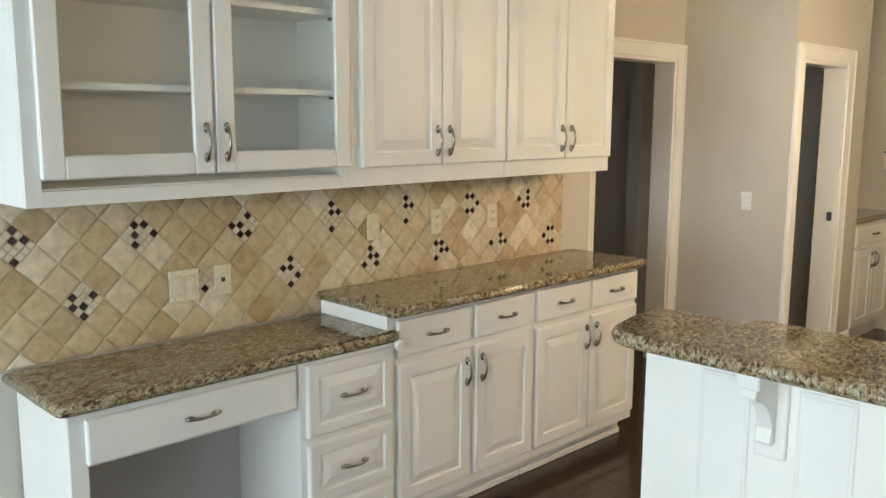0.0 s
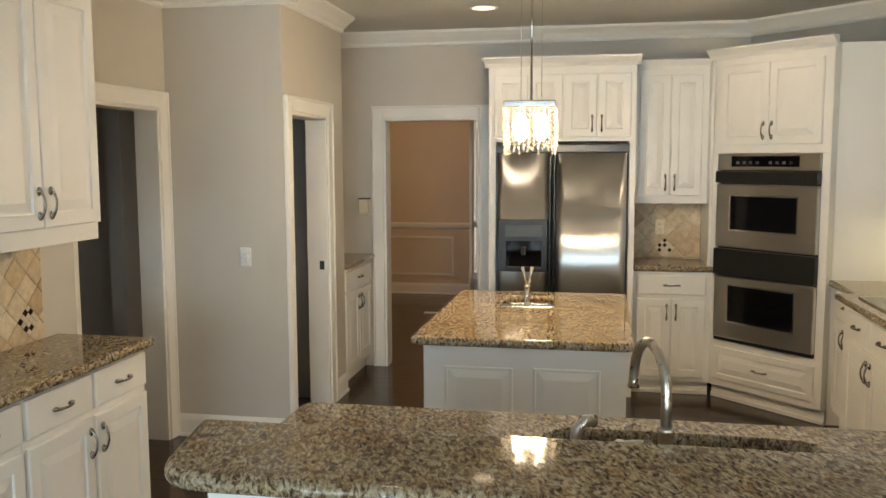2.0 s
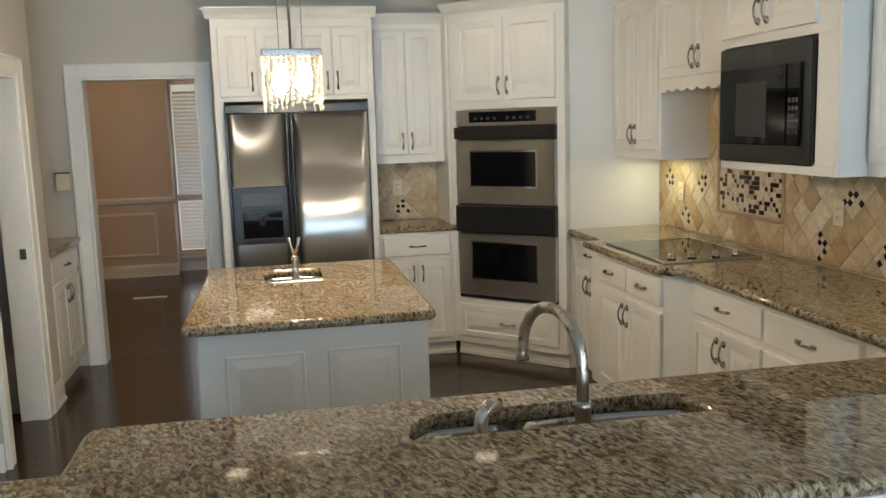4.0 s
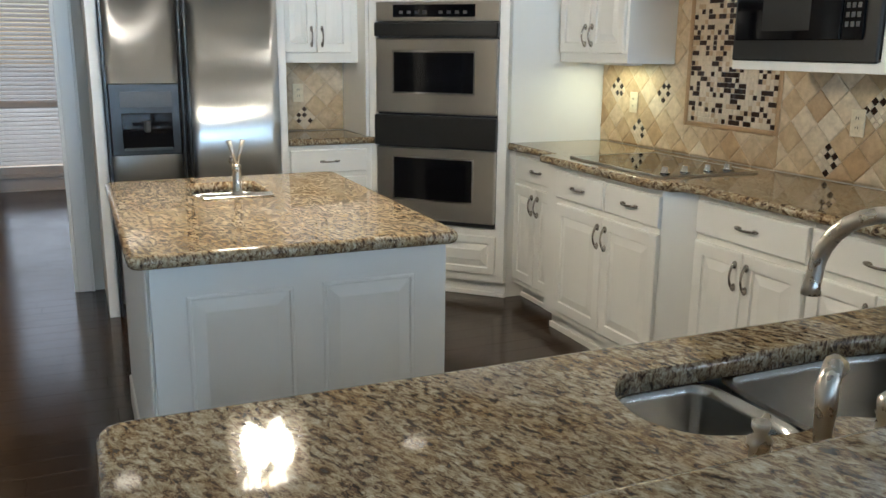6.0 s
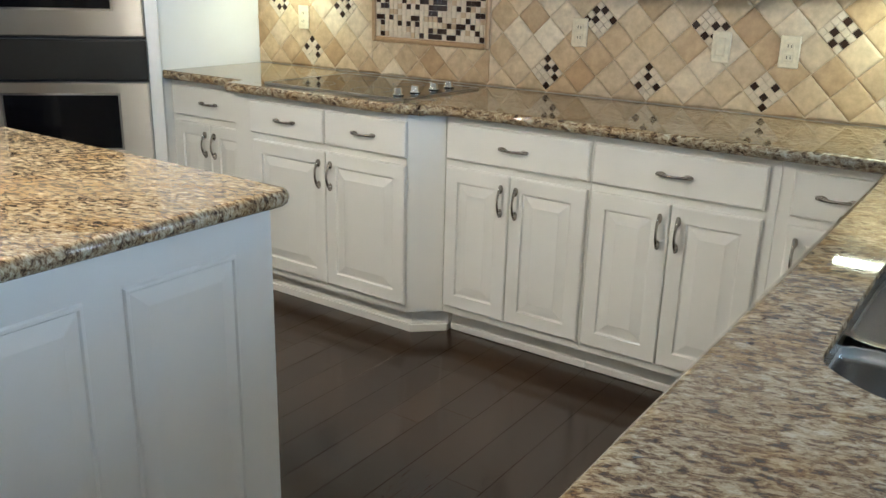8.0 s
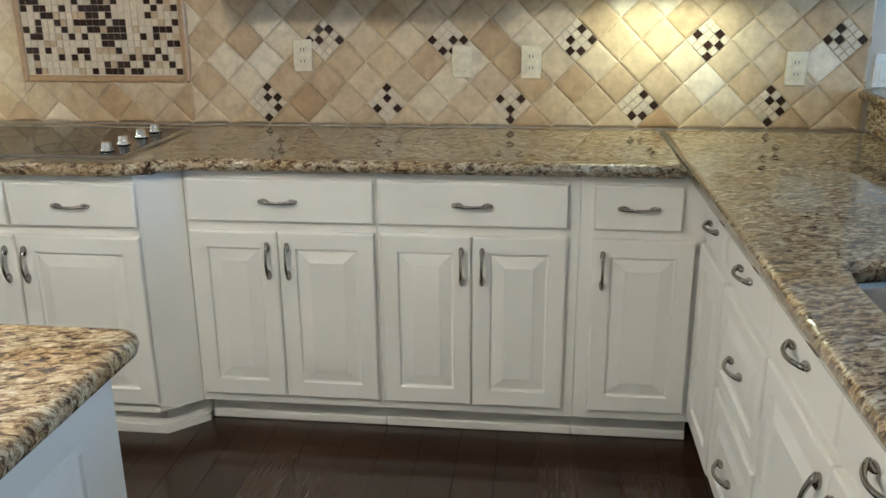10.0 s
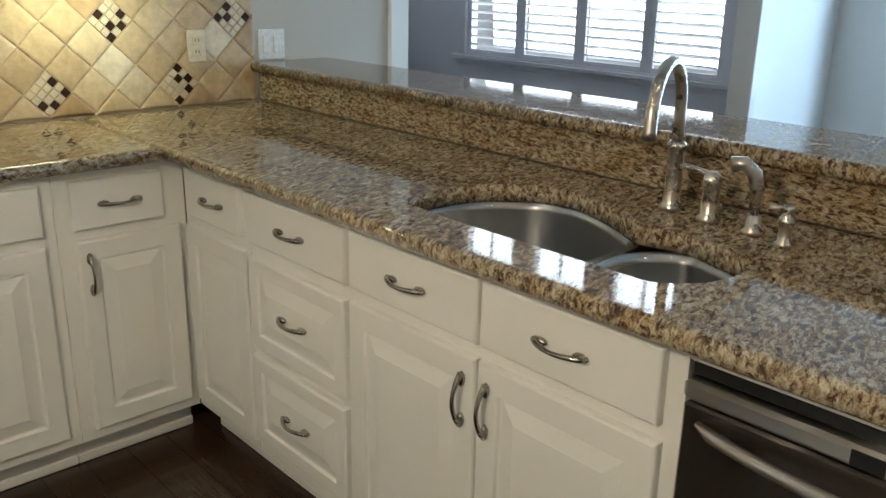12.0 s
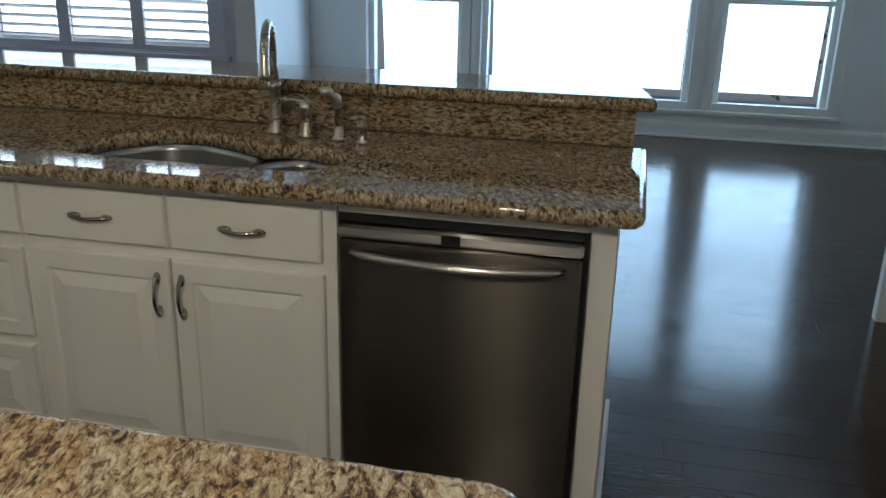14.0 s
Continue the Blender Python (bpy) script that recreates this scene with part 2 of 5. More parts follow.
def box(bm, a, b, bevel=0.0, index=0):
    x0, x1 = sorted((a[0], b[0]))
    y0, y1 = sorted((a[1], b[1]))
    z0, z1 = sorted((a[2], b[2]))
    if bevel <= 0:
        vs = [bm.verts.new(p) for p in ((x0, y0, z0), (x1, y0, z0), (x1, y1, z0), (x0, y1, z0), (x0, y0, z1), (x1, y0, z1), (x1, y1, z1), (x0, y1, z1))]
        for q in ((0, 3, 2, 1), (4, 5, 6, 7), (0, 1, 5, 4), (1, 2, 6, 5), (2, 3, 7, 6), (3, 0, 4, 7)):
            bm.faces.new([vs[k] for k in q]).material_index = index
        return
    k = min(bevel, (x1 - x0) / 2.1, (y1 - y0) / 2.1, (z1 - z0) / 2.1)
    # three inset shells joined into a chamfered box
    px = [bm.verts.new((x, y, z)) for x in (x0, x1) for y in (y0 + k, y1 - k) for z in (z0 + k, z1 - k)]
    py = [bm.verts.new((x, y, z)) for y in (y0, y1) for x in (x0 + k, x1 - k) for z in (z0 + k, z1 - k)]
    pz = [bm.verts.new((x, y, z)) for z in (z0, z1) for x in (x0 + k, x1 - k) for y in (y0 + k, y1 - k)]

    def X(i, j, l):
        return px[i * 4 + j * 2 + l]

    def Y(i, j, l):
        return py[j * 4 + i * 2 + l]

    def Z(i, j, l):
        return pz[l * 4 + i * 2 + j]

    f = []
    for i in (0, 1):
        f += [(X(i, 0, 0), X(i, 1, 0), X(i, 1, 1), X(i, 0, 1)), (Y(0, i, 0), Y(1, i, 0), Y(1, i, 1), Y(0, i, 1)), (Z(0, 0, i), Z(1, 0, i), Z(1, 1, i), Z(0, 1, i))]
        for j in (0, 1):
            f += [(X(i, j, 0), X(i, j, 1), Y(i, j, 1), Y(i, j, 0)), (X(i, 0, j), X(i, 1, j), Z(i, 1, j), Z(i, 0, j)), (Y(0, i, j), Y(1, i, j), Z(1, i, j), Z(0, i, j))]
            for l in (0, 1):
                f.append((X(i, j, l), Y(i, j, l), Z(i, j, l)))
    for q in f:
        bm.faces.new(q).material_index = index


def boxes(*list_of, bevel=0.0):
    bm = bmesh.new()
    for a, b in list_of:
        box(bm, a, b, bevel)
    return bm


def rings_face(bm, rings, close=True, index=0):
    """Joins rings of equal length with quads; the last one is filled."""
    vs = [[bm.verts.new(p) for p in r] for r in rings]
    n = len(vs[0])
    for a, b in zip(vs, vs[1:]):
        for k in range(n):
            bm.faces.new((a[k], a[(k + 1) % n], b[(k + 1) % n], b[k])).material_index = index
    if close:
        bm.faces.new(vs[-1]).material_index = index
    return vs


def rect_ring(w0, w1, z0, z1, inset, y):
    return [(w0 + inset, y, z0 + inset), (w1 - inset, y, z0 + inset), (w1 - inset, y, z1 - inset), (w0 + inset, y, z1 - inset)]


def panel_bm(x0, x1, z0, z1, raised=True, rail=0.055, t=0.019):
    """A cabinet front whose back lies at y=0 and whose face looks to -y."""
    bm = bmesh.new()
    steps = [(0.0, 0.0), (0.0, -t + 0.006), (0.002, -t + 0.002), (0.006, -t)]
    if raised:
        r = min(rail, (x1 - x0) * 0.24, (z1 - z0) * 0.28)
        s = min(0.034, (x1 - x0) * 0.13, (z1 - z0) * 0.16)
        steps += [(r, -t), (r + 0.003, -t + 0.008), (r + 0.008, -t + 0.009), (r + 0.008 + s, -t + 0.001), (r + 0.011 + s, -t)]
    vs = rings_face(bm, [rect_ring(x0, x1, z0, z1, i, y) for i, y in steps])
    bm.faces.new(vs[0][::-1])
    return bm


def tube(bm, pts, radii, sides=8, index=0, cap=True):
    pts = [Vector(p) for p in pts]
    if not isinstance(radii, (list, tuple)):
        radii = [radii] * len(pts)
    rows, up = [], None
    for k, p in enumerate(pts):
        d = (pts[min(k + 1, len(pts) - 1)] - pts[max(k - 1, 0)]).normalized()
        if up is None:
            up = d.orthogonal().normalized()
        up = (up - d * up.dot(d)).normalized()
        side = d.cross(up)
        rows.append([bm.verts.new(p + (up * math.cos(a) + side * math.sin(a)) * radii[k]) for a in [2 * math.pi * j / sides for j in range(sides)]])
    for a, b in zip(rows, rows[1:]):
        for k in range(sides):
            f = bm.faces.new((a[k], a[(k + 1) % sides], b[(k + 1) % sides], b[k]))
            f.material_index, f.smooth = index, True
    if cap:
        bm.faces.new(rows[0][::-1]).material_index = index
        bm.faces.new(rows[-1]).material_index = index


def lathe(bm, prof, at=(0, 0, 0), sides=16, index=0):
    """prof: (radius, height) from the bottom up."""
    rows = [[bm.verts.new((at[0] + r * math.cos(2 * math.pi * k / sides), at[1] + r * math.sin(2 * math.pi * k / sides), at[2] + h)) for k in range(sides)] for r, h in prof]
    for a, b in zip(rows, rows[1:]):
        for k in range(sides):
            f = bm.faces.new((a[k], a[(k + 1) % sides], b[(k + 1) % sides], b[k]))
            f.material_index, f.smooth = index, True
    bm.faces.new(rows[0][::-1]).material_index = index
    bm.faces.new(rows[-1]).material_index = index


def offset_poly(poly, d):
    """The outline (counter-clockwise) moved inwards by d."""
    out, n = [], len(poly)
    for k in range(n):
        p0, p1, p2 = (Vector(poly[(k + j) % n]) for j in (-1, 0, 1))
        a, b = (p1 - p0).normalized(), (p2 - p1).normalized()
        na, nb = Vector((-a.y, a.x)), Vector((-b.y, b.x))
        q = na + nb
        q = q / max(q.dot(na), 0.3)
        out.append((p1.x + q.x * d, p1.y + q.y * d))
    return out


def rounded(points, radii, steps=6):
    """An outline with rounded corners."""
    out, n = [], len(points)
    for k in range(n):
        r = radii[k] if isinstance(radii, (list, tuple)) else radii
        p0, p1, p2 = (Vector(points[(k + j) % n]) for j in (-1, 0, 1))
        if r <= 0:
            out.append(tuple(p1))
            continue
        a, b = (p0 - p1).normalized(), (p2 - p1).normalized()
        s, e = p1 + a * r, p1 + b * r
        for j in range(steps + 1):
            u = j / steps
            q = s * (1 - u) ** 2 + p1 * 2 * u * (1 - u) + e * u * u
            out.append((q.x, q.y))
    return out


def slab_bm(outline, z0, z1, holes=(), edge=0.014):
    """A stone slab with a rounded edge; holes are clockwise or not, as they come."""
    from mathutils.geometry import tessellate_polygon
    bm = bmesh.new()
    prof = [(edge * (1 - math.sin(a)), z0 + edge * (1 - math.cos(a))) for a in (0, 0.5, 1.0, math.pi / 2)]
    prof += [(edge * (1 - math.sin(a)), z1 - edge * (1 - math.cos(a))) for a in (math.pi / 2, 1.0, 0.5, 0)]
    rows = []
    for ins, z in prof:
        rows.append([bm.verts.new((x, y, z)) for x, y in offset_poly(outline, ins)])
    n = len(outline)
    for a, b in zip(rows, rows[1:]):
        for k in range(n):
            bm.faces.new((a[k], a[(k + 1) % n], b[(k + 1) % n], b[k])).smooth = True
    hv = []
    for h in holes:
        lo, hi = [bm.verts.new((x, y, z0)) for x, y in h], [bm.verts.new((x, y, z1)) for x, y in h]
        for k in range(len(h)):
            bm.faces.new((hi[k], hi[(k + 1) % len(h)], lo[(k + 1) % len(h)], lo[k])).smooth = True
        hv.append((lo, hi))
    for row, which in ((rows[-1], 1), (rows[0], 0)):
        lines = [row] + [h[which] for h in hv]
        flat = [v for l in lines for v in l]
        for tri in tessellate_polygon([[v.co.copy() for v in l] for l in lines]):
            try:
                bm.faces.new([flat[k] for k in tri])
            except ValueError:
                pass
    return bm


def wall_bm(length, thick, height, openings=(), z0=0.0):
    """A wall along +x from 0, its face at y=0, its body behind (+y); openings: (x0, x1, z0, z1)."""
    bm = bmesh.new()
    xs = sorted({0, length, *[o[0] for o in openings], *[o[1] for o in openings]})
    zs = sorted({z0, height, *[o[2] for o in openings], *[o[3] for o in openings]})
    for xa, xb in zip(xs, xs[1:]):
        run = None
        for za, zb in zip(zs, zs[1:]):
            hole = any(o[0] <= (xa + xb) / 2 <= o[1] and o[2] <= (za + zb) / 2 <= o[3] for o in openings)
            if hole:
                if run:
                    box(bm, (xa, 0, run[0]), (xb, thick, run[1]))
                run = None
            else:
                run = (run[0], zb) if run else (za, zb)
        if run:
            box(bm, (xa, 0, run[0]), (xb, thick, run[1]))
    bmesh.ops.remove_doubles(bm, verts=bm.verts[:], dist=1e-5)
    return bm


def wall(name, x, y, turn, length, thick, height, mat, label, openings=(), z0=0.0):
    ob = part(name, wall_bm(length, thick, height, openings, z0), mat)
    ob.matrix_world = pose(x, y, 0, 0, 0, turn)
    return tagged(ob, label, "wall", kind="structure")


def moulding(name, x, y, turn, length, prof, mat, label, category):
    """A profile of (out, z) run along +x; out goes to -y."""
    bm = bmesh.new()
    a = [bm.verts.new((0, -o, z)) for o, z in prof]
    b = [bm.verts.new((length, -o, z)) for o, z in prof]
    for k in range(len(prof)):
        bm.faces.new((a[k], a[(k + 1) % len(prof)], b[(k + 1) % len(prof)], b[k]))
    bm.faces.new(a)
    bm.faces.new(b[::-1])
    ob = part(name, bm, mat)
    ob.matrix_world = pose(x, y, 0, 0, 0, turn)
    return tagged(ob, label, category, kind="structure")


BASE_PROF = [(-0.002, 0.0), (0.026, 0.0), (0.026, 0.012), (0.016, 0.024), (0.016, 0.105), (0.011, 0.125), (0.004, 0.14), (-0.002, 0.14)]


def crown_prof(z):
    return [(-0.002, z), (0.105, z), (0.105, z - 0.018), (0.09, z - 0.03), (0.06, z - 0.05), (0.035, z - 0.075), (0.02, z - 0.085), (0.02, z - 0.1), (0.008, z - 0.11), (-0.002, z - 0.11)]


def baseboard(x, y, turn, length):
    return moulding("baseboard", x, y, turn, length, BASE_PROF, TRIM, "white painted wooden baseboard along the wall", "baseboard")


def crown(x, y, turn, length):
    return moulding("crown_trim", x, y, turn, length, crown_prof(CEILING), TRIM, "white painted crown moulding under the ceiling", "trim")


def casing(x, y, turn, x0, x1, top, name="door_casing_trim", w=0.095):
    """A door's architrave round the opening x0..x1 on the wall's face; -y is out."""
    bm = bmesh.new()
    for a, b in (((x0 - w, -0.022, 0), (x0, 0.0, top + w)), ((x1, -0.022, 0), (x1 + w, 0.0, top + w)), ((x0, -0.022, top), (x1, 0.0, top + w))):
        box(bm, a, b, 0.004)
    for a, b in (((x0 - w, -0.030, 0), (x0 - w + 0.018, -0.020, top + w)), ((x1 + w - 0.018, -0.030, 0), (x1 + w, -0.020, top + w)), ((x0 - w, -0.030, top + w - 0.018), (x1 + w, -0.020, top + w))):
        box(bm, a, b, 0.004)
    for a, b in (((x0, -0.01, 0), (x0 + 0.02, 0.14, top)), ((x1 - 0.02, -0.01, 0), (x1, 0.14, top)), ((x0, -0.01, top - 0.02), (x1, 0.14, top))):
        box(bm, a, b, 0.002)
    ob = part(name, bm, TRIM)
    ob.matrix_world = pose(x, y, 0, 0, 0, turn)
    return tagged(ob, "white painted door casing with a moulded edge", "door casing", kind="structure")


CEILING = 2.72
COUNTER = 0.945
# ---- structure ----
ground = part("ground", boxes(((-60, -80, -0.35), (60, 80, -0.30))), GROUND)
tagged(ground, "pale concrete and lawn outside the windows", "ground", kind="structure")
floor = part("floor", boxes(((-6, -5, -0.12), (9, 13, -0.012))), DARK)
tagged(floor, "dark stained hardwood floor with a satin finish", "floor", kind="structure")
ceiling = part("ceiling", boxes(((-6, -5, CEILING), (2.09, 13, CEILING + 0.15))), CEIL)
tagged(ceiling, "flat painted ceiling with recessed lights", "ceiling", kind="structure")

HIGH = 4.9
high = part("ceiling_high", boxes(((1.9, -5, HIGH), (9, 6.6, HIGH + 0.15))), CEIL)
tagged(high, "flat painted high ceiling of the side room", "ceiling", kind="structure")

E_X, N_Y, W_X = 1.957, 7.45, -2.51
wall("wall_east", E_X, 6.51, -90, 6.51 - 1.88, 0.14, CEILING, WALL, "greige painted wall behind the cooktop run")
wall("wall_diagonal", 0.96, N_Y, -45, 1.42, 0.14, CEILING, WALL, "greige painted diagonal wall behind the ovens")
wall("wall_north", -2.68, N_Y, 0, 3.70, 0.14, CEILING, WALL, "greige painted wall with the dining room doorway", [(0.818, 1.608, 0, 2.045)])
wall("wall_desk", W_X, 1.04, 90, 4.22 - 1.04, 0.40, CEILING, WALL, "greige painted wall behind the desk cabinets")
wall("wall_pantry", -2.71, 4.22, 90, 1.27, 0.12, CEILING, WALL, "greige painted wall with the pantry doorway", [(0.30, 1.17, 0, 2.02)])
wall("wall_column", -2.71, 5.49, 0, 0.625, 0.12, CEILING, WALL, "pale grey painted end wall with a light switch")
wall("wall_closet", -1.965, 5.49, 90, 1.17, 0.12, CEILING, WALL, "greige painted wall with a closet door", [(0.10, 0.79, 0, 2.0)])
wall("wall_niche", -2.67, 6.66, 90, 0.79, 0.12, CEILING, WALL, "greige painted back wall of the niche")
wall("wall_niche_side", -2.67, 6.54, 0, 0.585, 0.12, CEILING, WALL, "greige painted side wall of the niche")
# dim rooms behind the two doorways; their shade is painted into the grey
wall("wall_pantry_back", -4.2, 4.09, 90, 1.9, 0.1, CEILING, WALL_SHADED, "pantry back wall, its shade painted in as darker grey")
wall("wall_pantry_side", -4.2, 5.84, 0, 1.08, 0.1, CEILING, WALL_SHADED, "pantry side wall, its shade painted in as darker grey")
wall("wall_pantry_south", -2.91, 4.09, 180, 1.29, 0.1, CEILING, WALL_SHADED, "pantry side wall, its shade painted in as darker grey")
wall("wall_closet_back", -3.1, 5.62, 90, 1.0, 0.1, CEILING, WALL_SHADED, "closet back wall, its shade painted in as darker grey")
wall("wall_closet_side", -3.1, 6.43, 0, 1.015, 0.1, CEILING, WALL_SHADED, "closet side wall, its shade painted in as darker grey")
# dining room
wall("wall_dining_far", -5.0, 11.3, 0, 3.25, 0.3, CEILING, TAN, "tan dining room wall with wainscot")
wall("wall_dining_window", -1.75, 11.6, 0, 2.2, 0.14, CEILING, TAN, "tan dining room wall round a window", [(0.02, 0.75, 0.25, 2.2)])
wall("wall_dining_east", 0.45, 11.6, -90, 4.1, 0.14, CEILING, TAN, "tan dining room side wall")
wall("wall_dining_west", -5.0, 7.59, 90, 4.0, 0.14, CEILING, TAN, "tan dining room side wall")
wall("wall_dining_south", -2.68, 7.59, 180, 2.4, 0.14, CEILING, TAN, "tan dining room wall beside the doorway")
# family room
wall("wall_south", 2.65, -2.75, 180, 6.35, 0.22, CEILING, WALL_WHITE, "white painted wall with three tall windows", [(2.65 - b, 2.65 - a, 0.25, 2.35) for a, b in WINDOWS])
wall("wall_west", -3.7, -2.97, 90, 4.01, 0.14, CEILING, WALL, "greige painted side wall of the family room")
wall("wall_west_return", -3.7, 1.04, 0, 0.79, 0.12, CEILING, WALL, "greige painted return beside the desk")
wall("wall_recess", 2.65, -2.97, -90, 1.03, 0.14, CEILING, WALL_WHITE, "white painted end of the window wall")
wall("wall_bay", 1.78, -1.0, -81.2, 1.76, 0.14, CEILING, WALL_WHITE, "white painted angled wall beside the windows")
SHUT_X = (3.68, 7.52)
HIGH_WINDOWS = [(3.98, 4.92), (5.28, 6.22), (6.52, 7.5)]
wall("wall_shutters", 8.9, -4.0, 180, 6.8, 0.2, HIGH, WALL_COOL, "cool grey wall round the shuttered windows", [(8.9 - SHUT_X[1], 8.9 - SHUT_X[0], 0.36, 2.3), *[(8.9 - b, 8.9 - a, 2.85, 4.4) for a, b in HIGH_WINDOWS]])
wall("wall_far_east", 8.76, 6.4, -90, 10.4, 0.14, HIGH, WALL_COOL, "cool grey far wall of the side room")
wall("wall_side_room", 2.097, 6.4, 0, 6.7, 0.14, HIGH, WALL_COOL, "grey wall closing the side room")
wall("wall_upper", 2.1, 6.54, -90, 10.8, 0.1, HIGH, WALL_COOL, "cool grey upper wall of the high side room", z0=CEILING + 0.151)

for x, y, turn, x0, x1, top in ((-2.68, N_Y, 0, 0.818, 1.608, 2.045), (-2.71, 4.22, 90, 0.30, 1.17, 2.02), (-1.965, 5.49, 90, 0.10, 0.79, 2.0)):
    casing(x, y, turn, x0, x1, top)
# white trim at the end of the cooktop wall and of the window wall
part_trim = part("wall_end_trim", boxes(((E_X - 0.02, 1.78, 0), (E_X + 0.16, 1.88, CEILING)), bevel=0.004), TRIM)
tagged(part_trim, "white painted casing at the wall's end", "trim", kind="structure")
part_trim = part("wall_end_trim", boxes(((1.765, -1.03, 0), (1.93, -0.96, CEILING)), bevel=0.004), TRIM)
tagged(part_trim, "white painted casing beside the side room", "trim", kind="structure")

baseboard(-2.71, 5.49, 0, 0.745)
baseboard(-1.965, 6.376, 90, 0.284)
baseboard(-1.965, 6.66, 180, 0.1)
baseboard(2.65, -2.75, 180, 6.35)
baseboard(-3.7, -2.75, 90, 3.7)
baseboard(-5.0, 11.3, 0, 3.25)
baseboard(-1.75, 11.6, 0, 2.2)
crown(-2.67, N_Y, 0, 3.65)
crown(0.96, N_Y, -45, 1.42)
crown(-2.71, 5.49, 0, 0.745 + 0.105)
crown(-1.965, 5.49, 90, 1.17)
crown(W_X, 1.04, 90, 3.18)
crown(-2.71, 4.22, 90, 1.27)
crown(E_X, 6.51, -90, 4.5)
# dining chair rail and raised wainscot frames
moulding("chair_rail_trim", -5.0, 11.3, 0, 3.27, [(-0.002, 0.84), (0.03, 0.86), (0.035, 0.90), (0.02, 0.92), (-0.002, 0.92)], TRIM, "painted chair rail on the dining wall", "trim")
moulding("chair_rail_trim", -1.75, 11.6, 0, 2.2, [(-0.002, 0.84), (0.03, 0.86), (0.035, 0.90), (0.02, 0.92), (-0.002, 0.92)], TRIM, "painted chair rail on the dining wall", "trim")


def frame_bars(bm, x0, x1, z0, z1, w, y0, y1, bevel=0.003):
    box(bm, (x0, y0, z0), (x0 + w, y1, z1), bevel)
    box(bm, (x1 - w, y0, z0), (x1, y1, z1), bevel)
    box(bm, (x0 + w, y0, z0), (x1 - w, y1, z0 + w), bevel)
    box(bm, (x0 + w, y0, z1 - w), (x1 - w, y1, z1), bevel)


for x0, x1 in ((-4.7, -3.9), (-3.8, -2.95), (-2.85, -1.95)):
    bm = bmesh.new()
    frame_bars(bm, x0, x1, 0.24, 0.74, 0.025, -0.015, 0.001)
    ob = part("wainscot_trim", bm, TRIM)
    ob.matrix_world = pose(0, 11.3, 0)
    tagged(ob, "painted wainscot panel frame under the chair rail", "trim", kind="structure")


def tall_window(name, x0, x1, z0, z1, y, rails, label):
    """A window in the south wall, seen from +y."""
    ob = thing(name, pose(0, y, 0), label, "window", kind="structure")
    bm = bmesh.new()
    frame_bars(bm, x0, x1, z0, z1, 0.05, -0.16, -0.06)
    for z in rails:
        box(bm, (x0 + 0.05, -0.15, z - 0.022), (x1 - 0.05, -0.07, z + 0.022), 0.003)
    part("window_frame", bm, TRIM, ob)
    bm = bmesh.new()
    frame_bars(bm, x0 - 0.085, x1 + 0.085, z0 - 0.02, z1 + 0.085, 0.085, 0.0, 0.022)
    part("window_casing", bm, TRIM, ob)
    part("window_sill", boxes(((x0 - 0.11, -0.06, z0 - 0.035), (x1 + 0.11, 0.06, z0)), bevel=0.006), TRIM, ob)
    levels = [z0 + 0.05, *rails, z1 - 0.05]
    for a, b in zip(levels, levels[1:]):
        pane = part("pane", boxes(((x0 + 0.045, -0.112, a), (x1 - 0.045, -0.108, b))), GLASS, ob)
        pane.visible_shadow = False
    return ob


tall_window("window_1", *WINDOWS[2], 0.25, 2.35, -2.75, [1.10], "tall double-hung window with white frame, bright outside")
tall_window("window_2", *WINDOWS[1], 0.25, 2.35, -2.75, [], "wide fixed picture window with white frame, bright outside")
tall_window("window_3", *WINDOWS[0], 0.25, 2.35, -2.75, [1.16], "tall double-hung window with white frame, bright outside")

# shuttered windows of the side room
w4 = thing("window_4", pose(0, -4.0, 0), "four windows with white plantation shutters, slats tilted open", "window", kind="structure")
bm = bmesh.new()
frame_bars(bm, SHUT_X[0] - 0.14, SHUT_X[1] + 0.14, 0.24, 2.42, 0.14, 0.0, 0.03)
part("window_casing", bm, WALL_COOL, w4)
part("window_sill", boxes(((SHUT_X[0] - 0.2, 0.0, 0.31), (SHUT_X[1] + 0.2, 0.09, 0.36)), bevel=0.006), WALL_COOL, w4)
panel_w = (SHUT_X[1] - SHUT_X[0]) / 4
slat_mesh = link_mesh("slat", boxes(((-panel_w / 2 + 0.085, -0.045, -0.006), (panel_w / 2 - 0.085, 0.045, 0.006)), bevel=0.005), WHITE_PLASTIC)
for k in range(4):
    x0 = SHUT_X[0] + k * panel_w
    bm = bmesh.new()
    frame_bars(bm, x0, x0 + panel_w, 0.36, 2.3, 0.08, -0.05, -0.01)
    sh = part("shutter", bm, WALL_COOL, w4)
    for j in range(17):
        part("slat", slat_mesh, None, sh, m=pose(x0 + panel_w / 2, -0.03, 0.50 + j * 0.107, 28))
    pane = part("pane", boxes(((x0 + 0.02, -0.162, 0.38), (x0 + panel_w - 0.02, -0.158, 2.28))), GLASS, w4)
    pane.visible_shadow = False
lamp("window_skylight", "AREA", look((5.6, -4.4, 1.35), (5.6, 0, 1.0)), 320, (0.80, 0.90, 1.0), size=3.7, size_y=1.8)

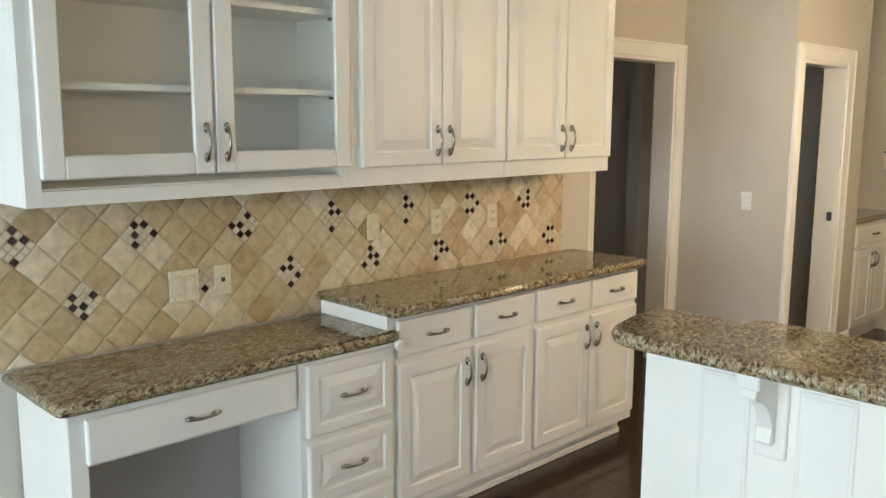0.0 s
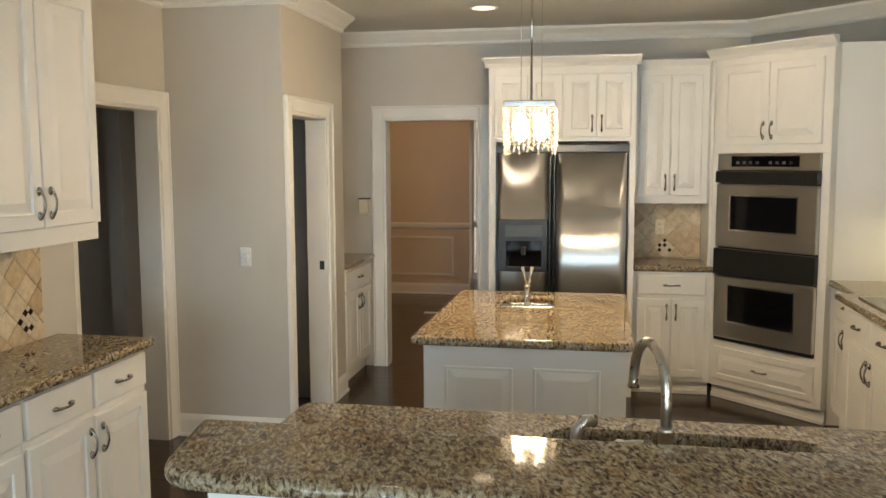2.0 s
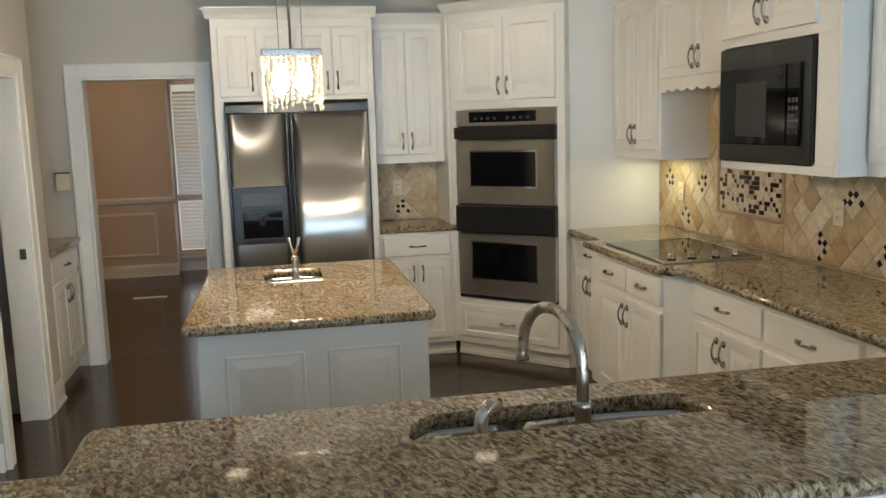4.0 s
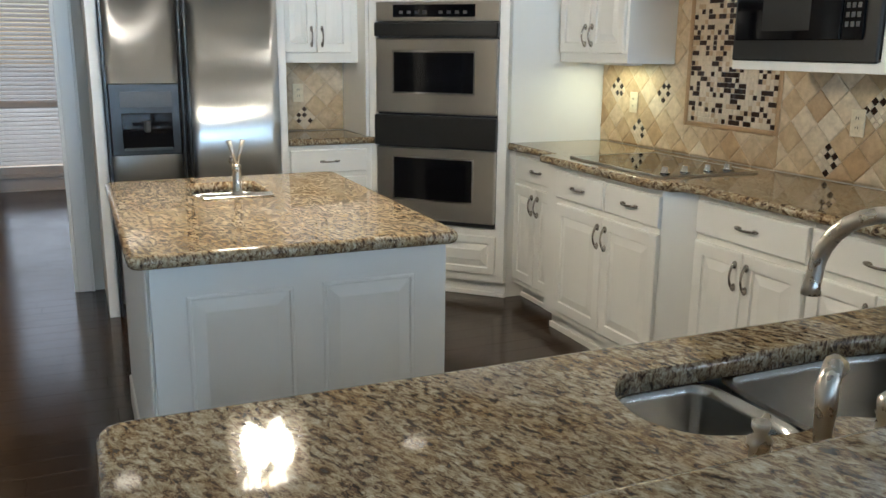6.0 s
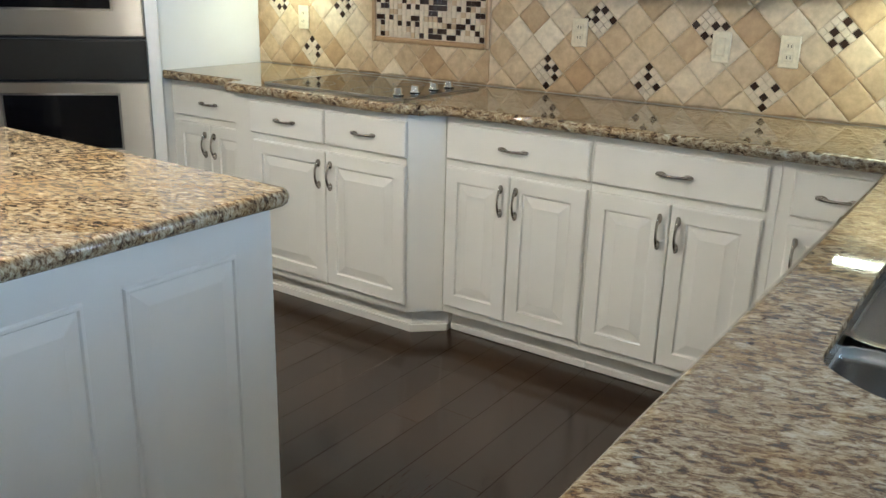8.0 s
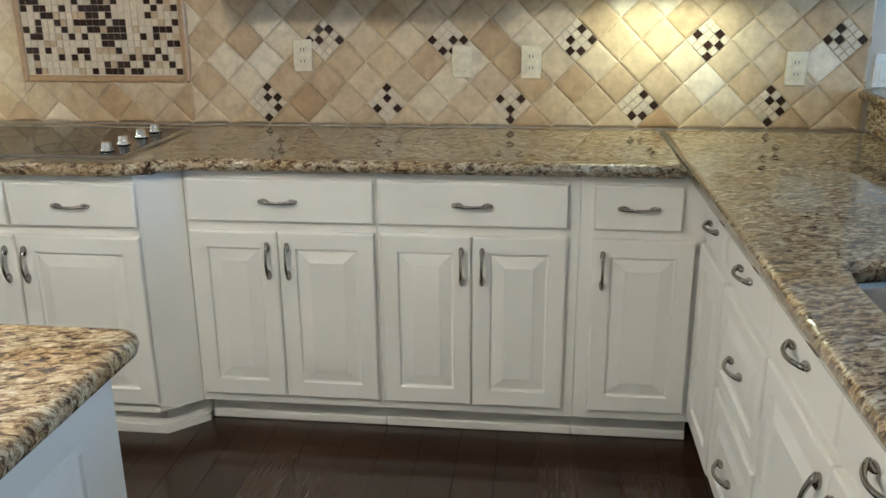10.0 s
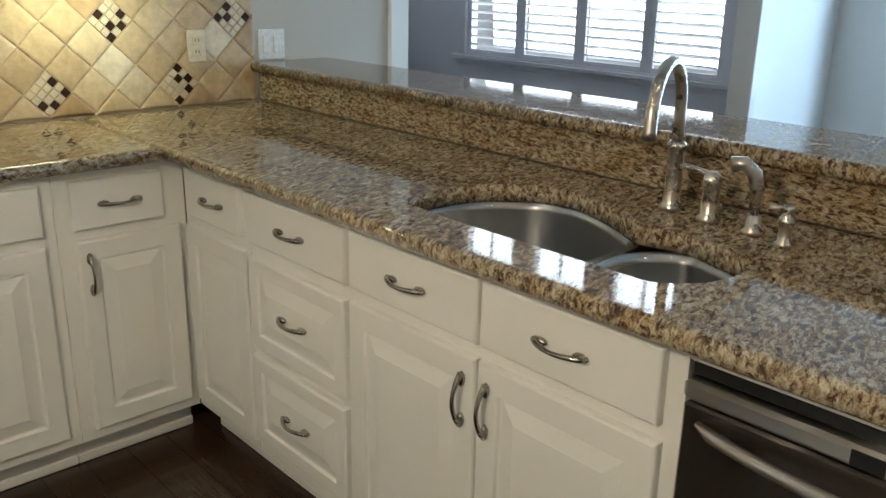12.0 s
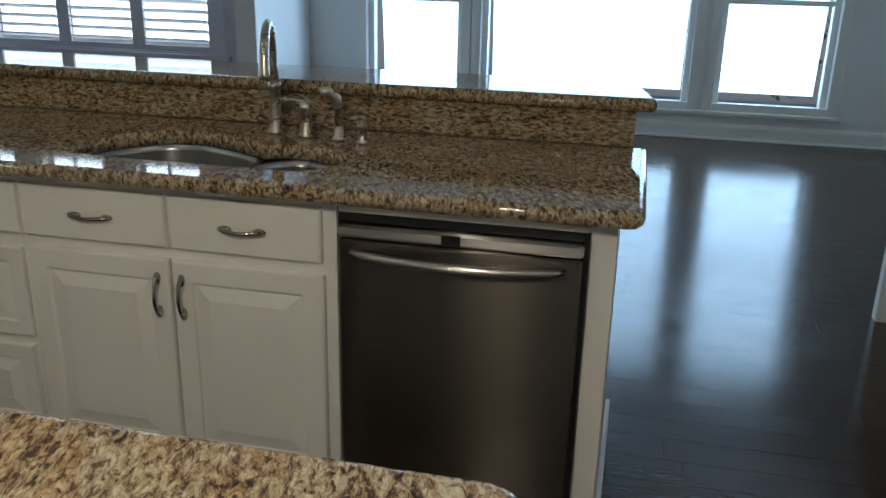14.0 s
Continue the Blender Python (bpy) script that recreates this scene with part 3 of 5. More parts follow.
w6 = thing("window_6", pose(0, -4.0, 0), "high row of three windows with white bars above the shutters", "window", kind="structure")
for a, b in HIGH_WINDOWS:
    bm = bmesh.new()
    frame_bars(bm, a, b, 2.85, 4.4, 0.05, -0.16, -0.06)
    box(bm, ((a + b) / 2 - 0.014, -0.14, 2.90), ((a + b) / 2 + 0.014, -0.10, 4.35))
    for z in (3.37, 3.88):
        box(bm, (a + 0.05, -0.139, z - 0.014), (b - 0.05, -0.101, z + 0.014))
    part("window_frame", bm, TRIM, w6)
    pane = part("pane", boxes(((a + 0.04, -0.122, 2.89), (b - 0.04, -0.118, 4.36))), GLASS, w6)
    pane.visible_shadow = False
    lamp("window_skylight", "AREA", look(((a + b) / 2, -4.3, 3.62), ((a + b) / 2, 0, 3.2)), 75, (0.80, 0.90, 1.0), size=b - a, size_y=1.6)

# dining window with a lowered blind
w5 = thing("window_5", pose(0, 11.6, 0), "dining room window with a lowered white slatted blind", "window", kind="structure")
bm = bmesh.new()
frame_bars(bm, -1.80, -0.93, 0.18, 2.27, 0.07, -0.025, 0.0)
part("window_casing", bm, TRIM, w5)
part("window_sill", boxes(((-1.83, -0.05, 0.14), (-0.90, 0.02, 0.18)), bevel=0.005), TRIM, w5)
blind_mesh = link_mesh("slat", boxes(((-0.35, -0.024, -0.002), (0.35, 0.024, 0.002))), WHITE_PLASTIC)
for j in range(42):
    part("slat", blind_mesh, None, w5, m=pose(-1.365, 0.03, 0.28 + j * 0.0445, 40))
lamp("window_skylight", "AREA", look((-1.365, 11.95, 1.25), (-1.365, 0, 1.0)), 12, (0.9, 0.95, 1.0), size=0.7, size_y=1.8)

# outside: a hedge and a pale terrace
for x, y in ((-2.9, -8.0), (-2.1, -8.6), (-1.2, -9.5)):
    bm = bmesh.new()
    rnd = random.Random(int(x * 10))
    for k in range(260):
        p = Vector((rnd.gauss(0, 0.45), rnd.gauss(0, 0.3), abs(rnd.gauss(0.5, 0.35))))
        r = Euler((rnd.random() * 6, rnd.random() * 6, rnd.random() * 6)).to_matrix()
        bm.faces.new([bm.verts.new(p + r @ Vector(q)) for q in ((-0.06, 0, 0), (0, 0.03, 0), (0.06, 0, 0), (0, -0.03, 0))])
    ob = part("shrub", bm, HEDGE)
    ob.matrix_world = pose(x, y, -0.3)
    tagged(ob, "small leafy green garden shrub outside the window", "shrub", "garden shrubs")

# ---- handles and fronts ----


def pull_mesh(length=0.115):
    bm = bmesh.new()
    n, pts, rad = 10, [], []
    for k in range(n + 1):
        u = k / n
        pts.append(((u - 0.5) * length, -0.006 - 0.024 * math.sin(math.pi * u) ** 0.8, 0.0))
        rad.append(0.0045 + 0.0028 * abs(2 * u - 1) ** 2)
    tube(bm, pts, rad, 8)
    for s in (-1, 1):
        lathe_pts = [((s * (length / 2 - 0.012) + d), -0.005, 0.0) for d in (-0.016, -0.008, 0.002, 0.012, 0.018)]
        tube(bm, lathe_pts, [0.002, 0.0075, 0.009, 0.0065, 0.002], 8)
    return link_mesh("handle", bm, PEWTER, True)


PULL = pull_mesh()


def pull(parent, x, z, upright=False):
    return part("handle", PULL, None, parent, "curved satin nickel bow handle", m=pose(x, -0.019, z, 0, 90 if upright else 0, 0))


def door_front(parent, x0, x1, z0, z1, handle=None, name="door"):
    """handle: (side, end) with side -1 left, 1 right, end -1 low, 1 high."""
    d = part(name, panel_bm(x0, x1, z0, z1), WHITE, parent)
    if handle:
        s, e = handle
        hx = x0 + 0.03 if s < 0 else x1 - 0.03
        hz = z0 + 0.095 if e < 0 else z1 - 0.095
        pull(d, hx, hz, True)
    return d


def drawer_front(parent, x0, x1, z0, z1, raised=False, pulls=True):
    d = part("drawer", panel_bm(x0, x1, z0, z1, raised, 0.042), WHITE, parent)
    if pulls:
        pull(d, (x0 + x1) / 2, (z0 + z1) / 2)
    return d


KICK = 0.075
DZ0, DZ1, FZ0, FZ1 = 0.135, 0.708, 0.738, 0.876


def base_cabinet(x, y, turn, width, depth, label, fronts, group="kitchen base cabinets", name="base_cabinet", top=COUNTER - 0.041):
    ob = thing(name, pose(x, y, 0, 0, 0, turn), label, "cabinet", group)
    body = part("body", boxes(((0.0, 0.0, 0.10), (width, depth, top)), bevel=0.002), WHITE, ob)
    if top < 0.8:
        part("face_frame", boxes(((0.0, 0.0, top), (width, 0.02, COUNTER - 0.041))), WHITE, ob)
    part("toe_kick", boxes(((0.0, KICK, 0.0), (width, depth, 0.099))), WHITE, ob)
    part("shoe_moulding", boxes(((0.0, KICK - 0.013, 0.0), (width, KICK - 0.001, 0.03)), bevel=0.004), WHITE, ob)
    fronts(ob)
    return ob


def drawer_over_doors(x0, xm, x1):
    def make(ob):
        drawer_front(ob, x0, x1, FZ0, FZ1)
        door_front(ob, x0, xm - 0.002, DZ0, DZ1, (1, 1))
        door_front(ob, xm + 0.002, x1, DZ0, DZ1, (-1, 1))
    return make


# cooktop run, facing west; distances run from north to south
FX = 1.36


def along(y_from):
    return lambda y: y_from - y


base_cabinet(FX, 6.375, -90, 6.375 - 5.815, E_X - FX, "white painted base cabinet, one drawer over two raised-panel doors", drawer_over_doors(0.03, 0.285, 0.545))


def hob_fronts(ob):
    h = along(5.815)
    for a, b in ((5.70, 5.278), (5.262, 4.855)):
        drawer_front(ob, h(a), h(b), FZ0, FZ1)
    door_front(ob, h(5.69), h(5.267), DZ0, DZ1, (1, 1))
    door_front(ob, h(5.263), h(4.855), DZ0, DZ1, (-1, 1))


hob_cab = thing("base_cabinet", pose(1.255, 5.815, 0, 0, 0, -90), "white painted cooktop cabinet standing proud with a splayed corner", "cabinet", "kitchen base cabinets")
for piece, z0, z1, ins in (("body", 0.10, COUNTER - 0.041, 0.0), ("toe_kick", 0.0, 0.0995, 0.05), ("shoe_moulding", 0.0, 0.03, 0.038)):
    bm = bmesh.new()
    foot = [(0.0 + ins * 0.3, ins), (0.955, ins), (1.065, 0.105 + ins), (1.065, 0.6), (0.0 + ins * 0.3, 0.6)]
    lo, hi = [bm.verts.new((px, py, z0)) for px, py in foot], [bm.verts.new((px, py, z1)) for px, py in foot]
    for k in range(5):
        bm.faces.new((lo[k], lo[(k + 1) % 5], hi[(k + 1) % 5], hi[k]))
    bm.faces.new(lo[::-1])
    bm.faces.new(hi)
    part(piece, bm, WHITE, hob_cab)
hob_fronts(hob_cab)

base_cabinet(FX, 4.748, -90, 4.748 - 4.131, E_X - FX, "white base cabinet with a wide drawer over two raised-panel doors", drawer_over_doors(0.012, 4.748 - 4.45, 4.748 - 4.14))
base_cabinet(FX, 4.13, -90, 4.13 - 3.51, E_X - FX, "white base cabinet with a wide drawer over two raised-panel doors", drawer_over_doors(0.008, 4.13 - 3.835, 4.13 - 3.545))


def corner_right(ob):
    drawer_front(ob, 3.509 - 3.468, 3.509 - 3.21, FZ0, FZ1)
    door_front(ob, 3.509 - 3.468, 3.509 - 3.165, DZ0, DZ1, (-1, 1))


base_cabinet(FX, 3.509, -90, 3.509 - 3.137, E_X - FX, "white painted corner base cabinet with a drawer over one door", corner_right)

# sink run, facing north; distances run from east to west
FY = 3.136


def corner_left(ob):
    drawer_front(ob, 1.359 - 1.29, 1.359 - 1.02, FZ0, FZ1)
    door_front(ob, 1.359 - 1.335, 1.359 - 0.995, DZ0, DZ1)


def stack(ob):
    drawer_front(ob, 0.988 - 0.983, 0.988 - 0.548, FZ0, FZ1)
    drawer_front(ob, 0.988 - 0.983, 0.988 - 0.552, 0.44, 0.70, True)
    drawer_front(ob, 0.988 - 0.983, 0.988 - 0.555, 0.15, 0.415, True)


def sink_fronts(ob):
    s = 0.54
    drawer_front(ob, s - 0.531, s - 0.122, FZ0, FZ1)
    drawer_front(ob, s - 0.112, s + 0.290, FZ0, FZ1)
    door_front(ob, s - 0.533, s - 0.122, DZ0, DZ1, (1, 1))
    door_front(ob, s - 0.114, s + 0.295, DZ0, DZ1, (-1, 1))


DEPTH = FY - 2.52
base_cabinet(1.359, FY, 180, 0.37, DEPTH, "white painted corner base cabinet with small drawer over narrow door", corner_left)
base_cabinet(0.988, FY, 180, 0.447, DEPTH, "white painted stack of three drawers beside the sink", stack)
sink_cab = base_cabinet(0.54, FY, 180, 0.865, DEPTH, "white painted sink base cabinet, false drawers over doors", sink_fronts, top=0.66)
# floor register in the toe kick under the drawer stack
reg = thing("vent_register", pose(0.62, FY - KICK + 0.004, 0, 0, 0, 180), "dark slotted heating register set in the toe kick", "vent")
part("frame", boxes(((-0.13, -0.012, 0.015), (0.13, 0.0, 0.085)), bevel=0.003), TRIM, reg)
for k in range(20):
    part("slot", boxes(((-0.118 + k * 0.012, -0.0135, 0.026), (-0.112 + k * 0.012, -0.011, 0.074))), BLACK, reg)
end_panel = part("end_panel", boxes(((-0.985, 2.5, 0.0), (-0.925, FY + 0.004, COUNTER - 0.04)), bevel=0.002), WHITE)
tagged(end_panel, "white painted end panel closing the sink run", "panel")
shoe = part("shoe_trim", boxes(((-1.002, 2.52, 0.0), (-0.986, FY, 0.14)), bevel=0.004), TRIM)
tagged(shoe, "white painted baseboard on the cabinet's end", "trim", kind="structure")

# knee wall under the bar, panelled on the room side
knee = part("wall_knee", boxes(((-0.965, 2.382, 0), (1.955, 2.498, 1.05))), TRIM)
tagged(knee, "white painted panelled knee wall under the raised bar", "wall", kind="structure")


def flat_panel(x0, x1, z0, z1):
    """A field panel that lies a few millimetres proud of its ground."""
    bm = bmesh.new()
    rings_face(bm, [rect_ring(x0, x1, z0, z1, i, y) for i, y in ((0.0, -0.0003), (0.003, -0.0042), (0.010, -0.0048), (0.013, -0.0030))])
    return bm


for k in range(11):
    x0 = -0.795 + k * 0.262
    if x0 + 0.16 > 1.9:
        break
    part("panel", flat_panel(x0, x0 + 0.14, 0.22, 0.99), WHITE, knee, m=pose(0, 2.382, 0))
part("plinth", boxes(((-0.965, 2.362, 0), (1.955, 2.3815, 0.14)), bevel=0.005), TRIM, knee)


def corbel(x):
    ob = thing("corbel", pose(x, 2.381, 0), "white painted curved wooden corbel under the bar", "corbel", "bar corbels")
    part("backboard", boxes(((-0.036, -0.012, 0.80), (0.045, 0.0, 1.048)), bevel=0.004), WHITE, ob)
    bm = bmesh.new()
    prof = [(0.0, 1.005), (0.115, 1.005), (0.12, 0.985)]
    prof += [(0.12 * (1 - math.sin(a)) + 0.018, 0.985 - 0.12 * (1 - math.cos(a)) - 0.005) for a in [j * math.pi / 16 for j in range(1, 8)]]
    prof += [(0.03, 0.85), (0.022, 0.84), (0.0, 0.84)]
    a = [bm.verts.new((-0.018, -0.014 - d, z)) for d, z in prof]
    b = [bm.verts.new((0.018, -0.014 - d, z)) for d, z in prof]
    for k in range(len(prof)):
        bm.faces.new((a[k], a[(k + 1) % len(prof)], b[(k + 1) % len(prof)], b[k]))
    bm.faces.new(a)
    bm.faces.new(b[::-1])
    part("bracket", bm, WHITE, ob)
    part("cap", boxes(((-0.03, -0.145, 1.006), (0.03, -0.014, 1.048)), bevel=0.004), WHITE, ob)


for x in (-0.60, 0.19, 0.98, 1.75):
    corbel(x)

# ---- counters ----
SINK_HOLE = rounded([(0.445, 3.06), (0.475, 2.96), (0.46, 2.83), (0.36, 2.71), (0.25, 2.695), (0.13, 2.74), (0.0, 2.815), (-0.10, 2.785), (-0.245, 2.84), (-0.285, 2.92), (-0.27, 3.01), (-0.21, 3.08), (0.30, 3.08)], [0.02, 0.04, 0.05, 0.05, 0.04, 0.05, 0.02, 0.04, 0.04, 0.03, 0.03, 0.03, 0.05], 4)
sink_slab = part("sink_countertop", slab_bm(rounded([(-1.04, 2.506), (1.944, 2.506), (1.944, 3.2145), (-1.04, 3.215)], [0.01, 0, 0, 0.05], 5), COUNTER - 0.04, COUNTER, [SINK_HOLE], 0.018), GRANITE)
tagged(sink_slab, "polished beige and brown speckled granite worktop round the sink", "countertop")
outline = rounded([(1.30, 3.2155), (1.944, 3.2155), (1.944, 6.378), (1.30, 6.378), (1.30, 5.825), (1.195, 5.825), (1.195, 4.855), (1.30, 4.745)], [0, 0, 0, 0.01, 0.02, 0.03, 0.08, 0.08], 5)
main_top = part("cooktop_countertop", slab_bm(outline, COUNTER - 0.04, COUNTER, (), 0.018), GRANITE_Y)
tagged(main_top, "polished beige and brown speckled granite worktop round the cooktop", "countertop")
granite_splash = part("granite_backsplash", boxes(((-1.0, 2.499, COUNTER + 0.001), (1.944, 2.5205, 1.0495)), bevel=0.002), GRANITE_UPRIGHT)
tagged(granite_splash, "polished speckled granite upstand behind the sink", "backsplash")
bar_outline = rounded([(-0.99, 2.19), (1.955, 2.19), (1.955, 2.555), (-1.06, 2.555)], [0.11, 0, 0, 0.03], 6)
bar_top = part("breakfast_bar", slab_bm(bar_outline, 1.051, 1.09, (), 0.018), GRANITE)
tagged(bar_top, "polished speckled granite raised breakfast bar", "countertop")

# ---- stainless sink ----


def bowl(bm, outline, top, depth):
    rings = []
    for ins, z in ((-0.012, top - 0.001), (0.006, top - 0.002), (0.008, top - 0.02), (0.012, top - depth + 0.04), (0.03, top - depth + 0.01), (0.06, top - depth)):
        rings.append([(x, y, z) for x, y in offset_poly(outline, ins)])
    vs = rings_face(bm, rings)
    for f in bm.faces:
        f.smooth = True
    return vs


sink = thing("kitchen_sink", pose(0, 0, 0), "stainless steel double bowl undermount sink in the granite", "sink")
big = rounded([(0.45, 3.065), (0.48, 2.96), (0.465, 2.825), (0.36, 2.705), (0.25, 2.69), (0.13, 2.735), (0.01, 2.81), (0.0, 2.95), (0.02, 3.085), (0.30, 3.085)], [0.02, 0.04, 0.05, 0.05, 0.04, 0.05, 0.03, 0.05, 0.04, 0.05], 4)
small = rounded([(-0.03, 3.085), (-0.02, 2.86), (-0.10, 2.78), (-0.25, 2.835), (-0.29, 2.92), (-0.275, 3.01), (-0.21, 3.085)], [0.04, 0.05, 0.04, 0.04, 0.03, 0.03, 0.03], 4)
for nm, o, d in (("bowl", big, 0.21), ("bowl", small, 0.16)):
    area = sum(o[k][0] * o[(k + 1) % len(o)][1] - o[(k + 1) % len(o)][0] * o[k][1] for k in range(len(o)))
    o = o if area > 0 else o[::-1]
    bm = bmesh.new()
    bowl(bm, o, COUNTER - 0.042, d)
    part(nm, bm, SINK, sink)
for x, y, d in ((0.24, 2.88, 0.21), (-0.14, 2.95, 0.16)):
    bm = bmesh.new()
    lathe(bm, [(0.042, 0), (0.042, 0.003), (0.03, 0.004), (0.028, 0.001)], (x, y, COUNTER - 0.042 - d), 18)
    part("drain", bm, CHROME, sink)

# ---- taps ----
tap = thing("kitchen_faucet", pose(0.035, 2.652, COUNTER), "brushed nickel gooseneck kitchen faucet", "faucet")
bm = bmesh.new()
lathe(bm, [(0.026, 0), (0.026, 0.008), (0.021, 0.014), (0.019, 0.02), (0.0165, 0.09), (0.0165, 0.13), (0.020, 0.135), (0.020, 0.145), (0.015, 0.15)])
part("base", bm, NICKEL, tap)
bm = bmesh.new()
pts = [(0, 0, 0.148), (0, 0, 0.20)] + [(-0.0325 * (1 - math.cos(a)), 0.102 * (1 - math.cos(a)), 0.215 + 0.107 * math.sin(a)) for a in [j * math.pi / 14 for j in range(1, 15)]] + [(-0.066, 0.206, 0.20), (-0.066, 0.206, 0.185)]
tube(bm, pts, [0.0125] * (len(pts) - 2) + [0.013, 0.0155], 12)
part("spout", bm, NICKEL, tap)
lever = thing("faucet_lever", pose(-0.068, 2.672, COUNTER), "brushed nickel single lever valve beside the faucet", "faucet")
bm = bmesh.new()
lathe(bm, [(0.025, 0), (0.025, 0.008), (0.018, 0.016), (0.0165, 0.07), (0.019, 0.075), (0.018, 0.095), (0.009, 0.105)])
part("base", bm, NICKEL, lever)
bm = bmesh.new()
tube(bm, [(0, 0, 0.095), (0.03, 0.0, 0.102), (0.075, 0.0, 0.104)], [0.008, 0.006, 0.007], 8)
part("lever", bm, NICKEL, lever)
spray = thing("side_sprayer", pose(-0.173, 2.685, COUNTER), "brushed nickel side sprayer in its holder", "sprayer")
bm = bmesh.new()
lathe(bm, [(0.022, 0), (0.022, 0.007), (0.015, 0.014), (0.013, 0.04)])
part("holder", bm, NICKEL, spray)
bm = bmesh.new()
tube(bm, [(0, 0, 0.035), (0, 0, 0.09), (0.006, 0.006, 0.12), (0.024, 0.016, 0.14), (0.045, 0.03, 0.135)], [0.010, 0.014, 0.015, 0.014, 0.017], 10)
part("spray_head", bm, NICKEL, spray)
soap = thing("soap_dispenser", pose(-0.252, 2.712, COUNTER), "brushed nickel soap dispenser pump on the counter", "soap dispenser")
bm = bmesh.new()
lathe(bm, [(0.02, 0), (0.02, 0.006), (0.013, 0.012), (0.012, 0.035), (0.016, 0.04), (0.016, 0.055), (0.008, 0.062), (0.012, 0.07), (0.012, 0.078)])
part("body", bm, NICKEL, soap)
bm = bmesh.new()
tube(bm, [(0, 0, 0.074), (0.03, 0.02, 0.072)], 0.005, 8)
part("nozzle", bm, NICKEL, soap)

# ---- dishwasher ----
dish = thing("dishwasher", pose(-0.335, 3.145, 0, 0, 0, 180), "brushed stainless steel dishwasher with a bowed bar handle", "dishwasher")
W = 0.59
part("body", boxes(((0.0, 0.012, 0.09), (W, 0.6, 0.873)), bevel=0.002), GREY_PLASTIC, dish)
rail = part("face_rail", boxes(((-0.925, 2.6, 0.876), (-0.336, 3.155, COUNTER - 0.041)), bevel=0.002), WHITE)
tagged(rail, "white painted face rail over the dishwasher", "cabinet rail")
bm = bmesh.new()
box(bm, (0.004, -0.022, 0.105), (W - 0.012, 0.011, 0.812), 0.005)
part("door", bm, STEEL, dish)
part("control_lip", boxes(((0.002, -0.026, 0.817), (W - 0.01, 0.011, 0.850)), bevel=0.007), STEEL_H, dish)
part("vent_gap", boxes(((0.004, -0.004, 0.852), (W - 0.01, 0.011, 0.8725)), bevel=0.002), BLACK, dish)
part("badge", boxes(((0.255, -0.0285, 0.822), (0.30, -0.0262, 0.846)), bevel=0.001), BLACK, dish)
bm = bmesh.new()
tube(bm, [(0.035 + (W - 0.085) * u, -0.026 - 0.04 * math.sin(math.pi * u) ** 0.6, 0.785 - 0.004 * math.sin(math.pi * u)) for u in [j / 16 for j in range(17)]], [0.006] + [0.011] * 15 + [0.006], 10)
part("handle", bm, STEEL_H, dish)
part("toe_plate", boxes(((0.0, 0.05, 0.0), (W, 0.06, 0.09))), BLACK, dish)
part("side_trim", boxes(((W - 0.010, -0.012, 0.09), (W + 0.0, 0.012, 0.87))), BLACK, dish)
# ---- desk run along the west wall, facing east; distances run from south to north ----
DX = -2.08
DESK = 0.85


def left_fronts(cells):
    def make(ob):
        for x0, x1, s in cells:
            drawer_front(ob, x0, x1, FZ0, FZ1 + 0.004)
            door_front(ob, x0, x1, 0.15, DZ1, (s, 1))
    return make


LD = DX - W_X - 0.012
base_cabinet(DX, 2.415, 90, 3.235 - 2.415, LD, "white painted base cabinet with two drawers over two doors", left_fronts([(0.012, 0.405, 1), (0.437, 0.808, -1)]), "desk wall base cabinets")
base_cabinet(DX, 3.236, 90, 4.045 - 3.236, LD, "white painted base cabinet with two drawers over two doors", left_fronts([(0.014, 0.40, 1), (0.42, 0.80, -1)]), "desk wall base cabinets")


def desk_stack(ob):
    drawer_front(ob, 0.026, 0.412, 0.53, 0.79, True)
    drawer_front(ob, 0.026, 0.412, 0.28, 0.505, True)
    drawer_front(ob, 0.026, 0.412, 0.12, 0.26, True)


base_cabinet(DX + 0.006, 1.98, 90, 0.432, LD + 0.006, "white painted stack of raised-panel drawers under the desk", desk_stack, "desk wall base cabinets", top=DESK - 0.041)
desk = thing("built_in_desk", pose(DX - 0.005, 1.205, 0, 0, 0, 90), "white painted built-in desk with a pencil drawer and knee hole", "desk")
part("side_panel", boxes(((0.0, 0.0, 0.0), (0.055, LD - 0.006, DESK - 0.041)), bevel=0.003), WHITE, desk)
part("apron", boxes(((0.055, 0.0, 0.64), (0.774, LD - 0.006, DESK - 0.041)), bevel=0.002), WHITE, desk)
# knee hole's shade put into the back panel's darker grey
part("back_panel", boxes(((0.055, LD - 0.02, 0.0), (0.774, LD - 0.006, 0.64))), WALL_SHADED, desk)
pencil = part("drawer", panel_bm(0.048, 0.761, 0.65, 0.785, False), WHITE, desk)
pull(pencil, 0.405, 0.715)

high_outline = rounded([(-2.012, 2.36), (-2.012, 4.055), (W_X + 0.013, 4.055), (W_X + 0.013, 2.36)], [0.03, 0.04, 0, 0], 5)
t2 = part("countertop", slab_bm(high_outline, COUNTER - 0.04, COUNTER, (), 0.018), GRANITE)
tagged(t2, "polished speckled granite worktop on the desk wall cabinets", "countertop")
desk_outline = rounded([(-2.045, 1.165), (-2.045, 2.412), (W_X + 0.013, 2.412), (W_X + 0.013, 1.165)], [0.04, 0.005, 0, 0], 5)
t3 = part("desk_counter", slab_bm(desk_outline, DESK - 0.04, DESK, (), 0.018), GRANITE)
tagged(t3, "polished speckled granite desk top, lower than the worktop", "countertop")
rise = part("riser_panel", boxes(((DX + 0.002, 2.38, DESK + 0.001), (W_X + 0.02, 2.412, COUNTER - 0.042))), WHITE)
